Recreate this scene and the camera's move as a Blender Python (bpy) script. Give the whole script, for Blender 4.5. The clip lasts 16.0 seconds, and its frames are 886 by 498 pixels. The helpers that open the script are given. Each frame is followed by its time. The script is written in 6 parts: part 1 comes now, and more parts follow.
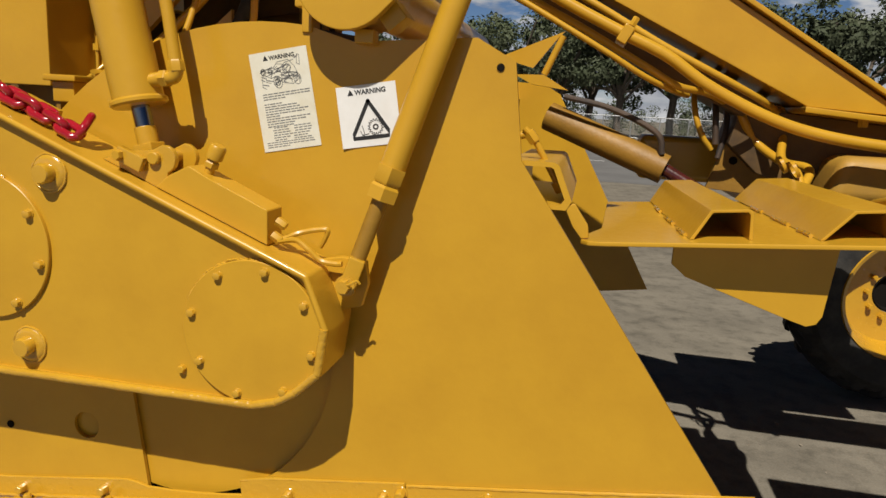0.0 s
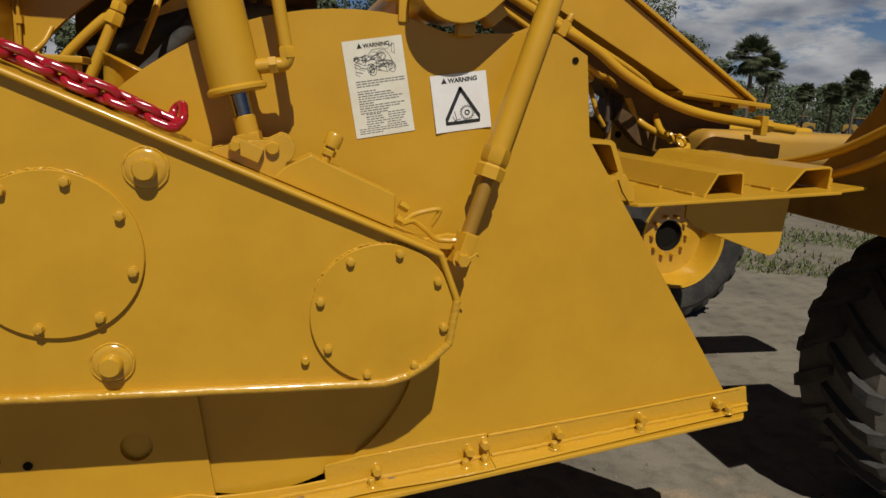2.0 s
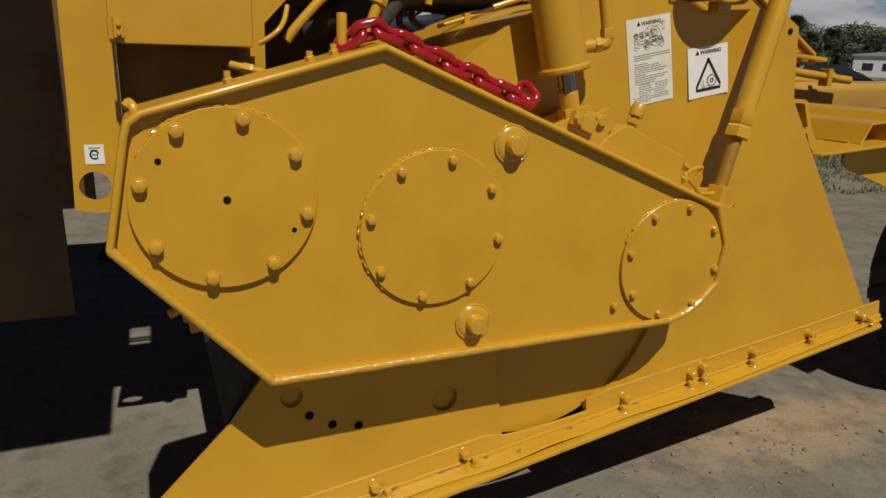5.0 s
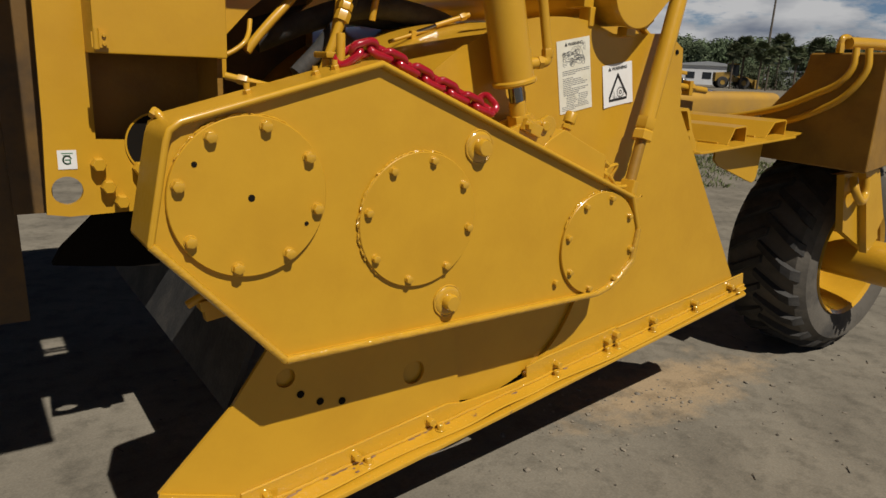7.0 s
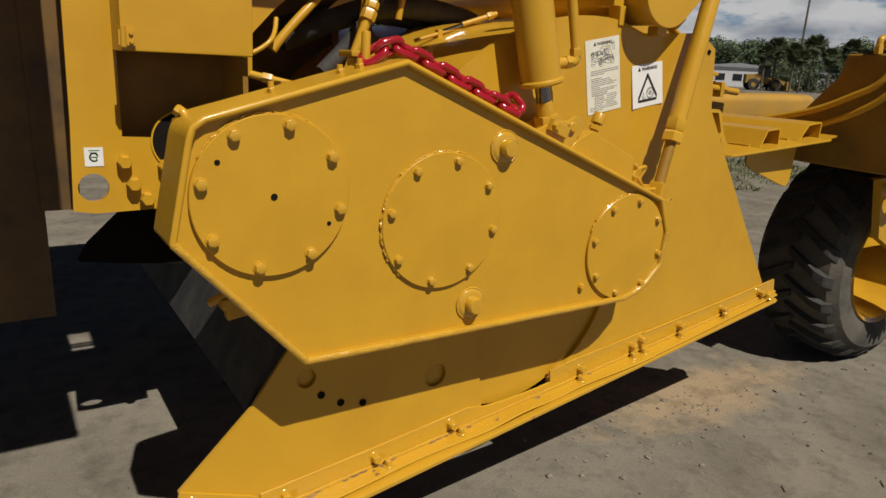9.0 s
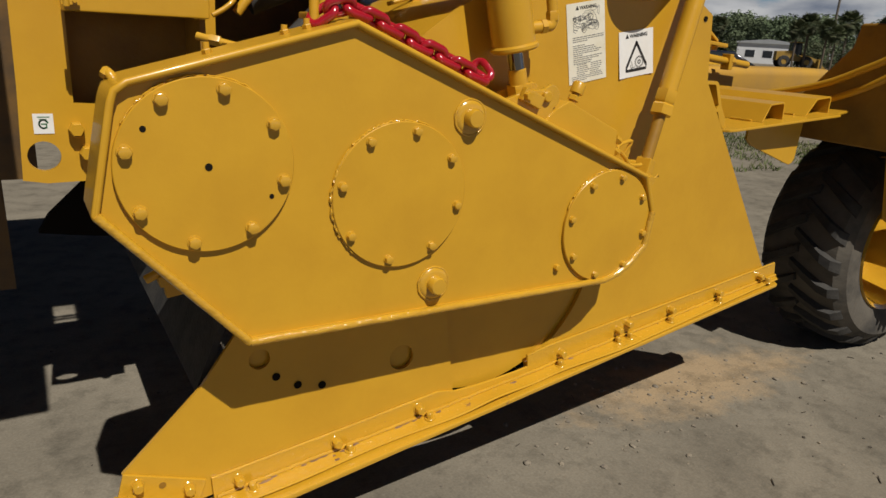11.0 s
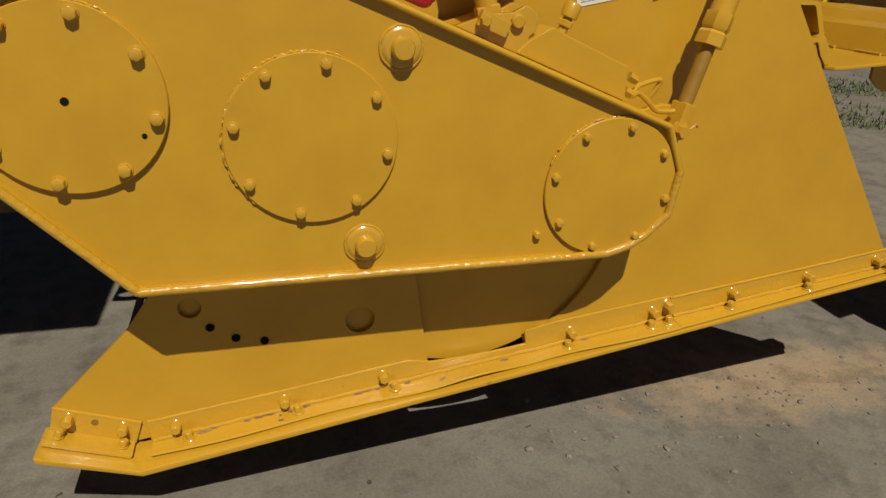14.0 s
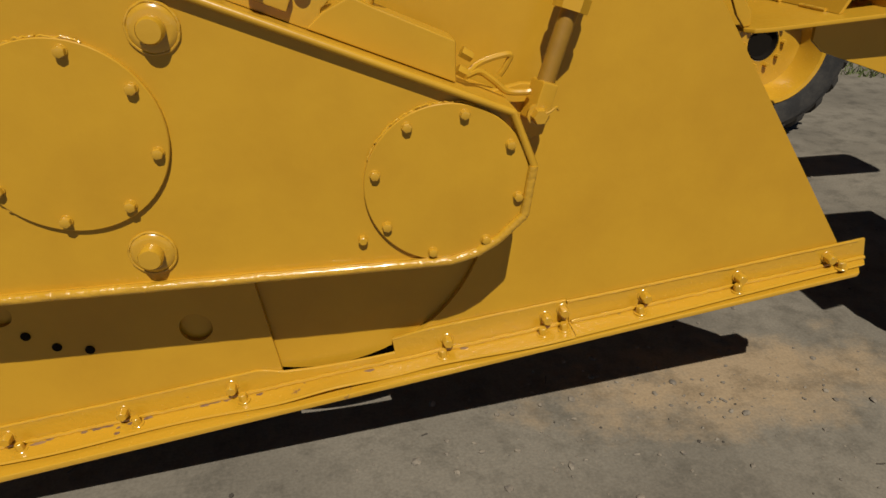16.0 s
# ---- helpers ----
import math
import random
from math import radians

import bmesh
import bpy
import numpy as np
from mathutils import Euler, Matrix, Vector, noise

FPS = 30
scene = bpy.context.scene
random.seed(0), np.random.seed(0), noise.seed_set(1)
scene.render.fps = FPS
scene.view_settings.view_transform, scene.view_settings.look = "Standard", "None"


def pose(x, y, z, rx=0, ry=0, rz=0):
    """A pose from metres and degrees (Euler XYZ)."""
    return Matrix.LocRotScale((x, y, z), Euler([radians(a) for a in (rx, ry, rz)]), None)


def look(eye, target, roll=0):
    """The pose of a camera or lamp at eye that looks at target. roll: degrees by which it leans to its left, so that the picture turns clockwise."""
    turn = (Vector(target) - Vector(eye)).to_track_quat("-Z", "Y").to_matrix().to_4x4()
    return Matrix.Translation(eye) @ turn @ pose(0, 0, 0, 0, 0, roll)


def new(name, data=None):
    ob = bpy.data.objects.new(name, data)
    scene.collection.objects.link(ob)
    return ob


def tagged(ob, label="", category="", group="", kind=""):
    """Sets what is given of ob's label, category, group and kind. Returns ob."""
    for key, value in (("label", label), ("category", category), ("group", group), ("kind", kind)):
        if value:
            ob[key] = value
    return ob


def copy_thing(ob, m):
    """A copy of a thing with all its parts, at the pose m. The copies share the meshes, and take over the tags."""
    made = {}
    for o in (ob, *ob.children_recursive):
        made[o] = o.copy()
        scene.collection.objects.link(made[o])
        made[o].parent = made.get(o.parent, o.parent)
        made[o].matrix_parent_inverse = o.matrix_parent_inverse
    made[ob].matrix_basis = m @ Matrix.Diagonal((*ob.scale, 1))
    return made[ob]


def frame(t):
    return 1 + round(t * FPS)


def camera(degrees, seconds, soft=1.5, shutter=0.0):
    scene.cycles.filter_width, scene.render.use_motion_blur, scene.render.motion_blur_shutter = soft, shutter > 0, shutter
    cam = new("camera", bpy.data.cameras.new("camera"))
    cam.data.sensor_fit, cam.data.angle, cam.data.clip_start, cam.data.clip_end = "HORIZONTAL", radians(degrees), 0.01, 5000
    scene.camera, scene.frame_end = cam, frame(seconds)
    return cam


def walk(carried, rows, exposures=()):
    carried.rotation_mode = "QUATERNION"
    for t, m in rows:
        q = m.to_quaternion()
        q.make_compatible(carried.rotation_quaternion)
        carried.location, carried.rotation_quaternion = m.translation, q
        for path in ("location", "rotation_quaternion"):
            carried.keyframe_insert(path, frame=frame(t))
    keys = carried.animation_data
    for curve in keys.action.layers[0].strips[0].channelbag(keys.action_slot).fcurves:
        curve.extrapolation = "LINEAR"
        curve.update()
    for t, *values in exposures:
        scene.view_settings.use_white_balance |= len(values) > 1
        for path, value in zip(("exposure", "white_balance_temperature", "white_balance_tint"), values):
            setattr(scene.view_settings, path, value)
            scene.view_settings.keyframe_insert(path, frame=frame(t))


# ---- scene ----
cam = camera(65.0, 16.0)
PATH = [
    (0, (0.973, -1.586, 1.624), (0.591, 0.337, 1.23), 3.2),
    (0.5, (0.645, -1.577, 1.57), (0.497, 0.392, 1.246), 3.8),
    (1, (0.398, -1.803, 1.578), (0.429, 0.17, 1.254), 3.8),
    (1.5, (0.166, -1.943, 1.601), (0.41, 0.015, 1.276), 3.5),
    (2, (-0.107, -1.77, 1.593), (0.356, 0.132, 1.181), 3.1),
    (2.5, (-0.356, -1.78, 1.609), (0.166, 0.097, 1.158), 2.4),
    (3, (-0.564, -1.96, 1.657), (0.073, -0.118, 1.205), 2.1),
    (3.5, (-0.702, -1.951, 1.653), (-0.003, -0.128, 1.216), 2.2),
    (4, (-0.883, -1.737, 1.608), (-0.207, 0.082, 1.124), 1.6),
    (4.5, (-1.053, -1.574, 1.594), (-0.362, 0.232, 1.086), 0.3),
    (5, (-1.307, -1.61, 1.624), (-0.537, 0.155, 1.086), 1.7),
    (5.2, (-1.413, -1.623, 1.648), (-0.588, 0.115, 1.101), 2.3),
    (7.3, (-1.749, -1.706, 1.645), (-0.622, -0.135, 1.132), 2.6),
    (7.5, (-1.752, -1.708, 1.648), (-0.673, -0.102, 1.141), 2.6),
    (8, (-1.74, -1.696, 1.649), (-0.692, -0.07, 1.141), 2.7),
    (8.5, (-1.727, -1.683, 1.641), (-0.662, -0.068, 1.135), 2.8),
    (9, (-1.725, -1.677, 1.641), (-0.663, -0.063, 1.124), 2.9),
    (9.2, (-1.739, -1.669, 1.635), (-0.669, -0.059, 1.12), 3.3),
    (11.3, (-1.461, -1.666, 1.61), (-0.498, -0.023, 0.998), 3.1),
    (11.5, (-1.431, -1.658, 1.604), (-0.531, 0.011, 0.969), 2.9),
    (12, (-1.307, -1.636, 1.608), (-0.512, 0.067, 0.925), 3.3),
    (12.5, (-1.161, -1.627, 1.61), (-0.444, 0.097, 0.894), 3.8),
    (13, (-1.024, -1.627, 1.617), (-0.377, 0.114, 0.874), 3.8),
    (13.5, (-0.869, -1.638, 1.616), (-0.297, 0.12, 0.852), 3),
    (14, (-0.734, -1.637, 1.616), (-0.262, 0.137, 0.823), 1.8),
    (14.5, (-0.597, -1.626, 1.62), (-0.237, 0.16, 0.795), 0.5),
    (15, (-0.438, -1.598, 1.635), (-0.177, 0.19, 0.777), -0.4),
    (15.5, (-0.256, -1.542, 1.634), (0.019, 0.226, 0.741), -0.5),
    (16, (-0.07, -1.474, 1.638), (0.199, 0.281, 0.718), -0.7),
]
walk(cam, [(t, look(eye, target, roll)) for t, eye, target, roll in PATH],
     exposures=[(t, e, 6700, 10) for t, e in ((0, 0.05), (0.5, -0.15), (1.0, -0.22), (1.5, -0.30), (3.5, -0.36), (5.0, -0.36), (7.5, -0.12), (9.0, -0.10), (12.0, -0.10), (14.0, -0.26), (16.0, -0.28))])

# ---- world and sun ----
SUN_EL, SUN_AZ = 54.0, 180.5          # degrees; azimuth from +y, clockwise
world = bpy.data.worlds.new("world")
scene.world = world
world.use_nodes = True
wn, wl = world.node_tree.nodes, world.node_tree.links
wn.clear()
w_out, w_bg = wn.new("ShaderNodeOutputWorld"), wn.new("ShaderNodeBackground")
w_sky = wn.new("ShaderNodeTexSky")
w_sky.sky_type, w_sky.sun_disc = "NISHITA", False
w_sky.sun_elevation, w_sky.sun_rotation = radians(SUN_EL), radians(SUN_AZ)
w_sky.air_density, w_sky.dust_density, w_sky.ozone_density = 1.0, 0.1, 3.0
w_co, w_map = wn.new("ShaderNodeTexCoord"), wn.new("ShaderNodeMapping")
w_map.inputs["Scale"].default_value = (1.0, 1.0, 3.0)
w_map.inputs["Location"].default_value = (3.1, 1.7, 0.4)
w_noise = wn.new("ShaderNodeTexNoise")
w_noise.inputs["Scale"].default_value, w_noise.inputs["Detail"].default_value, w_noise.inputs["Roughness"].default_value = 7.0, 10.0, 0.60
w_ramp = wn.new("ShaderNodeValToRGB")
w_ramp.color_ramp.elements[0].position, w_ramp.color_ramp.elements[1].position = 0.545, 0.635
w_shade = wn.new("ShaderNodeTexNoise")
w_shade.inputs["Scale"].default_value, w_shade.inputs["Detail"].default_value = 9.0, 6.0
w_tone = wn.new("ShaderNodeValToRGB")
w_tone.color_ramp.elements[0].position, w_tone.color_ramp.elements[0].color = 0.32, (23.0, 27.0, 35.0, 1)
w_tone.color_ramp.elements[1].position, w_tone.color_ramp.elements[1].color = 0.62, (74.0, 75.5, 78.0, 1)
w_tint = wn.new("ShaderNodeMix")
w_tint.data_type, w_tint.blend_type = "RGBA", "MULTIPLY"
w_tint.inputs[0].default_value, w_tint.inputs[7].default_value = 1.0, (1.75, 2.1, 2.8, 1)
w_sep, w_low, w_add = wn.new("ShaderNodeSeparateXYZ"), wn.new("ShaderNodeMapRange"), wn.new("ShaderNodeMath")
w_low.inputs["From Min"].default_value, w_low.inputs["From Max"].default_value = 0.0, 0.35
w_low.inputs["To Min"].default_value, w_low.inputs["To Max"].default_value = 0.19, -0.10
w_haze, w_gain = wn.new("ShaderNodeMapRange"), wn.new("ShaderNodeVectorMath")
w_haze.interpolation_type = "SMOOTHSTEP"
w_haze.inputs["From Min"].default_value, w_haze.inputs["From Max"].default_value = 0.0, 0.55
w_haze.inputs["To Min"].default_value, w_haze.inputs["To Max"].default_value = 2.7, 0.40
w_gain.operation = "SCALE"
w_mix = wn.new("ShaderNodeMix")
w_mix.data_type = "RGBA"
wl.new(w_co.outputs["Generated"], w_map.inputs["Vector"])
wl.new(w_map.outputs["Vector"], w_noise.inputs["Vector"])
wl.new(w_map.outputs["Vector"], w_shade.inputs["Vector"])
wl.new(w_co.outputs["Generated"], w_sep.inputs[0])
wl.new(w_sep.outputs["Z"], w_low.inputs["Value"])
wl.new(w_noise.outputs["Fac"], w_add.inputs[0])
wl.new(w_low.outputs["Result"], w_add.inputs[1])
wl.new(w_add.outputs[0], w_ramp.inputs["Fac"])
wl.new(w_shade.outputs["Fac"], w_tone.inputs["Fac"])
wl.new(w_ramp.outputs["Color"], w_mix.inputs[0])
wl.new(w_sky.outputs["Color"], w_tint.inputs[6])
wl.new(w_sep.outputs["Z"], w_haze.inputs["Value"])
wl.new(w_haze.outputs["Result"], w_gain.inputs["Scale"])
wl.new(w_tint.outputs[2], w_gain.inputs[0])
wl.new(w_gain.outputs[0], w_mix.inputs[6])
wl.new(w_tone.outputs["Color"], w_mix.inputs[7])
wl.new(w_mix.outputs[2], w_bg.inputs["Color"])
w_bg.inputs["Strength"].default_value = 0.0071
wl.new(w_bg.outputs["Background"], w_out.inputs["Surface"])

sun = new("sun", bpy.data.lights.new("sun", "SUN"))
sun.data.energy, sun.data.angle, sun.data.color = 5.0, radians(0.53), (1.0, 0.95, 0.87)
_a, _e = radians(SUN_AZ), radians(SUN_EL)
SUN_DIR = Vector((math.sin(_a) * math.cos(_e), math.cos(_a) * math.cos(_e), math.sin(_e)))
sun.matrix_world = look(SUN_DIR * 60, (0, 0, 0))


# ---- materials ----
def mat(name, colour, rough=0.5, metal=0.0, second=None, scale=6.0, amount=0.5, fine=60.0, bump=0.05, bump_scale=90.0, spec=0.5, coat=0.0, rough_var=0.1, vary=0.0, lo=0.4, hi=0.65, coat_rough=0.12):
    """A surface with broad stains towards a second colour, fine grain in the roughness, and fine relief."""
    m = bpy.data.materials.new(name)
    m.use_nodes = True
    n, l = m.node_tree.nodes, m.node_tree.links
    b = n["Principled BSDF"]
    b.inputs["Metallic"].default_value = metal
    b.inputs["Specular IOR Level"].default_value = spec
    b.inputs["Coat Weight"].default_value = coat
    b.inputs["Coat Roughness"].default_value = coat_rough
    co = n.new("ShaderNodeTexCoord")
    broad, grain = n.new("ShaderNodeTexNoise"), n.new("ShaderNodeTexNoise")
    broad.inputs["Scale"].default_value, broad.inputs["Detail"].default_value, broad.inputs["Roughness"].default_value = scale, 8.0, 0.62
    grain.inputs["Scale"].default_value, grain.inputs["Detail"].default_value = fine, 5.0
    l.new(co.outputs["Object"], broad.inputs["Vector"])
    l.new(co.outputs["Object"], grain.inputs["Vector"])
    ramp = n.new("ShaderNodeValToRGB")
    ramp.color_ramp.elements[0].position, ramp.color_ramp.elements[1].position = lo, hi
    l.new(broad.outputs["Fac"], ramp.inputs["Fac"])
    mix = n.new("ShaderNodeMix")
    mix.data_type = "RGBA"
    sc = second or tuple(c * 0.8 for c in colour)
    mix.inputs[6].default_value, mix.inputs[7].default_value = (*colour, 1), (*sc, 1)
    mul = n.new("ShaderNodeMath")
    mul.operation = "MULTIPLY"
    mul.inputs[1].default_value = amount
    l.new(ramp.outputs["Color"], mul.inputs[0])
    l.new(mul.outputs[0], mix.inputs[0])
    last = mix.outputs[2]
    if vary:
        info, hsv, mr = n.new("ShaderNodeObjectInfo"), n.new("ShaderNodeHueSaturation"), n.new("ShaderNodeMapRange")
        mr.inputs["To Min"].default_value, mr.inputs["To Max"].default_value = 1 - vary, 1 + vary
        l.new(info.outputs["Random"], mr.inputs["Value"])
        l.new(mr.outputs["Result"], hsv.inputs["Value"])
        l.new(last, hsv.inputs["Color"])
        last = hsv.outputs["Color"]
    l.new(last, b.inputs["Base Color"])
    rr = n.new("ShaderNodeMapRange")
    rr.inputs["To Min"].default_value, rr.inputs["To Max"].default_value = max(0.02, rough - rough_var), min(1.0, rough + rough_var)
    l.new(grain.outputs["Fac"], rr.inputs["Value"])
    l.new(rr.outputs["Result"], b.inputs["Roughness"])
    if bump:
        tex, bp = n.new("ShaderNodeTexNoise"), n.new("ShaderNodeBump")
        tex.inputs["Scale"].default_value, tex.inputs["Detail"].default_value = bump_scale, 4.0
        bp.inputs["Strength"].default_value, bp.inputs["Distance"].default_value = bump, 0.01
        l.new(co.outputs["Object"], tex.inputs["Vector"])
        l.new(tex.outputs["Fac"], bp.inputs["Height"])
        l.new(bp.outputs["Normal"], b.inputs["Normal"])
    return m


M_PAINT = mat("yellow_paint", (0.535, 0.295, 0.021), 0.34, second=(0.470, 0.250, 0.018), scale=3.2, amount=0.75, bump=0.06, bump_scale=42, rough_var=0.10, spec=0.38, coat=0.22)
M_CHIPPED = mat("chipped_glossy_yellow_paint", (0.545, 0.300, 0.021), 0.24, second=(0.16, 0.085, 0.06), scale=11, amount=0.85, bump=0.20, bump_scale=48, spec=0.5, coat=1.0, coat_rough=0.12, lo=0.66, hi=0.70)
M_GLOSS = mat("thick_glossy_yellow_paint", (0.535, 0.295, 0.021), 0.24, second=(0.470, 0.250, 0.018), scale=6, amount=0.7, bump=0.09, bump_scale=60, spec=0.5, coat=1.0, coat_rough=0.12)
M_BEAD = mat("rough_weld_paint", (0.545, 0.300, 0.021), 0.20, second=(0.470, 0.250, 0.018), scale=8, amount=0.7, bump=0.45, bump_scale=62, spec=0.6, coat=1.0, coat_rough=0.08)
M_DUSTY = mat("dusty_yellow_paint", (0.44, 0.245, 0.030), 0.55, second=(0.34, 0.20, 0.05), scale=4, amount=0.7, bump=0.08)
# darker copy of the yellow paint, with shade put into its colour
M_DIMMED = mat("dull_dusty_yellow_paint", (0.30, 0.158, 0.015), 0.5, second=(0.20, 0.10, 0.015), scale=5, amount=0.7, bump=0.1)
# brown-black standing in for yellow paint in deep shade
M_DEEP_SHADE = mat("grimy_dark_brown_paint", (0.135, 0.070, 0.014), 0.6, second=(0.045, 0.028, 0.014), scale=4, amount=0.85, bump=0.15, bump_scale=25)
# brown for worn paint, and for yellow parts with shade put into the colour
M_WORN_SHADE = mat("brown_worn_paint", (0.30, 0.155, 0.016), 0.55, second=(0.17, 0.085, 0.010), scale=5, amount=0.7, bump=0.12)
M_BARE = mat("bare_rusty_steel", (0.17, 0.095, 0.065), 0.5, second=(0.33, 0.21, 0.12), scale=40, amount=0.9, bump=0.2, bump_scale=90, metal=0.2)
M_RED = mat("red_paint", (0.36, 0.010, 0.020), 0.16, second=(0.24, 0.008, 0.016), scale=14, amount=0.6, bump=0.08, bump_scale=70, coat=0.4, rough_var=0.05)
M_OILRED = mat("oily_dark_red_paint", (0.075, 0.012, 0.010), 0.25, second=(0.035, 0.010, 0.008), scale=20, amount=0.7, bump=0.05, coat=0.5)
M_RUBBER = mat("black_rubber", (0.018, 0.0175, 0.017), 0.8, second=(0.062, 0.056, 0.047), scale=7, amount=0.7, bump=0.25, bump_scale=60)
M_TYRE = mat("dusty_tyre_rubber", (0.030, 0.028, 0.025), 0.85, second=(0.125, 0.110, 0.088), scale=3.5, amount=0.68, bump=0.3, bump_scale=30, lo=0.34, hi=0.56)
M_CHROME = mat("chromed_steel", (0.22, 0.225, 0.24), 0.14, metal=1.0, bump=0.0, rough_var=0.05)
M_STEEL = mat("dark_oily_steel", (0.06, 0.05, 0.045), 0.45, metal=0.3, second=(0.15, 0.09, 0.05), scale=12)
# near-black that stands in for the dark of holes and deep shade
M_BLACK = mat("black_hole", (0.012, 0.010, 0.008), 0.9, bump=0, spec=0.05)
M_WHITE = mat("white_vinyl", (0.74, 0.74, 0.72), 0.35, second=(0.62, 0.61, 0.57), scale=18, amount=0.35, bump=0.02)
M_CREAM = mat("yellowed_white_vinyl", (0.70, 0.68, 0.58), 0.38, second=(0.58, 0.53, 0.38), scale=14, amount=0.5, bump=0.02)
M_INK = mat("black_ink", (0.02, 0.02, 0.021), 0.5, bump=0)
M_GREYINK = mat("grey_ink", (0.10, 0.10, 0.098), 0.5, bump=0)
M_PALEINK = mat("faded_grey_ink", (0.21, 0.21, 0.20), 0.5, bump=0)
M_GREENINK = mat("green_ink", (0.05, 0.17, 0.08), 0.5, bump=0)


# ---- mesh helpers ----
def frame_of(a, b):
    """A turn whose z runs from a to b."""
    return (Vector(b) - Vector(a)).to_track_quat("Z", "Y").to_matrix().to_4x4()


def box(bm, x0, x1, y0, y1, z0, z1, m=None):
    vs = [bm.verts.new(((m or Matrix()) @ Vector((x, y, z)))) for x in (x0, x1) for y in (y0, y1) for z in (z0, z1)]
    for f in ((0, 1, 3, 2), (4, 6, 7, 5), (0, 4, 5, 1), (2, 3, 7, 6), (0, 2, 6, 4), (1, 5, 7, 3)):
        bm.faces.new([vs[i] for i in f])


def prism(bm, pts, y0, y1, m=None):
    """A polygon of (x, z), thick from y0 to y1."""
    m = m or Matrix()
    a = [bm.verts.new(m @ Vector((x, y0, z))) for x, z in pts]
    b = [bm.verts.new(m @ Vector((x, y1, z))) for x, z in pts]
    bm.faces.new(a)
    bm.faces.new(b[::-1])
    for i in range(len(pts)):
        j = (i + 1) % len(pts)
        bm.faces.new((a[i], b[i], b[j], a[j]))


def ringprism(bm, outer, inner, y0, y1, m=None):
    """A frame between two like polygons of (x, z)."""
    m = m or Matrix()
    rows = [[bm.verts.new(m @ Vector((x, y, z))) for x, z in p] for p in (outer, inner) for y in (y0, y1)]
    n = len(outer)
    oa, ob, ia, ib = rows
    for i in range(n):
        j = (i + 1) % n
        bm.faces.new((oa[i], oa[j], ia[j], ia[i]))
        bm.faces.new((ob[j], ob[i], ib[i], ib[j]))
        bm.faces.new((oa[j], oa[i], ob[i], ob[j]))
        bm.faces.new((ia[i], ia[j], ib[j], ib[i]))


def lathe(bm, prof, seg=24, m=None, closed=False):
    """A profile of (radius, z) turned about z."""
    m = m or Matrix()
    rings = []
    for r, z in prof:
        if r < 1e-6:
            rings.append([bm.verts.new(m @ Vector((0, 0, z)))])
        else:
            rings.append([bm.verts.new(m @ Vector((r * math.cos(2 * math.pi * k / seg), r * math.sin(2 * math.pi * k / seg), z))) for k in range(seg)])
    pairs = list(zip(rings, rings[1:])) + ([(rings[-1], rings[0])] if closed else [])
    for p, q in pairs:
        for k in range(seg):
            j = (k + 1) % seg
            if len(p) == 1 and len(q) == 1:
                continue
            if len(p) == 1:
                bm.faces.new((p[0], q[k], q[j]))
            elif len(q) == 1:
                bm.faces.new((p[k], p[j], q[0]))
            else:
                bm.faces.new((p[k], p[j], q[j], q[k]))


def rod(bm, a, b, r, seg=16, r2=None, bevel=0.0):
    a, b = Vector(a), Vector(b)
    h, r2 = (b - a).length, r if r2 is None else r2
    m = Matrix.Translation(a) @ frame_of(a, b)
    if bevel:
        lathe(bm, [(0, 0), (r - bevel, 0), (r, bevel), (r2, h - bevel), (r2 - bevel, h), (0, h)], seg, m)
    else:
        lathe(bm, [(0, 0), (r, 0), (r2, h), (0, h)], seg, m)


def smooth_path(pts, n=8):
    """Points on a smooth line through pts."""
    p = [Vector(q) for q in pts]
    p = [2 * p[0] - p[1]] + p + [2 * p[-1] - p[-2]]
    out = []
    for i in range(1, len(p) - 2):
        for k in range(n):
            t = k / n
            out.append(0.5 * ((2 * p[i]) + (p[i + 1] - p[i - 1]) * t + (2 * p[i - 1] - 5 * p[i] + 4 * p[i + 1] - p[i + 2]) * t * t + (3 * p[i] - p[i - 1] - 3 * p[i + 1] + p[i + 2]) * t ** 3))
    return out + [p[-2]]


def tube(bm, pts, r, seg=10, n=8, smooth=True, closed=False):
    path = smooth_path(pts, n) if smooth else [Vector(q) for q in pts]
    rings, side = [], None
    for i, p in enumerate(path):
        if closed:
            d = path[(i + 1) % len(path)] - path[i - 1]
        else:
            d = path[min(i + 1, len(path) - 1)] - path[max(i - 1, 0)]
        d.normalize()
        if side is None:
            side = d.orthogonal().normalized()
        side = (side - d * side.dot(d)).normalized()
        up = d.cross(side)
        rings.append([bm.verts.new(p + r * (math.cos(2 * math.pi * k / seg) * side + math.sin(2 * math.pi * k / seg) * up)) for k in range(seg)])
    for p, q in list(zip(rings, rings[1:])) + ([(rings[-1], rings[0])] if closed else []):
        for k in range(seg):
            j = (k + 1) % seg
            bm.faces.new((p[k], p[j], q[j], q[k]))
    if not closed:
        bm.faces.new(rings[0][::-1])
        bm.faces.new(rings[-1])


def hexagon(bm, a, b, r):
    """A hexagonal head or nut from a to b, with chamfered ends."""
    a, b = Vector(a), Vector(b)
    h = (b - a).length
    lathe(bm, [(0, 0), (r, 0), (r, h * 0.82), (r * 0.86, h), (0, h)], 6, Matrix.Translation(a) @ frame_of(a, b))


def thing(name, label, category, group="", kind="", m=None):
    ob = new(name)
    if m is not None:
        ob.matrix_world = m
    return tagged(ob, label, category, group, kind)


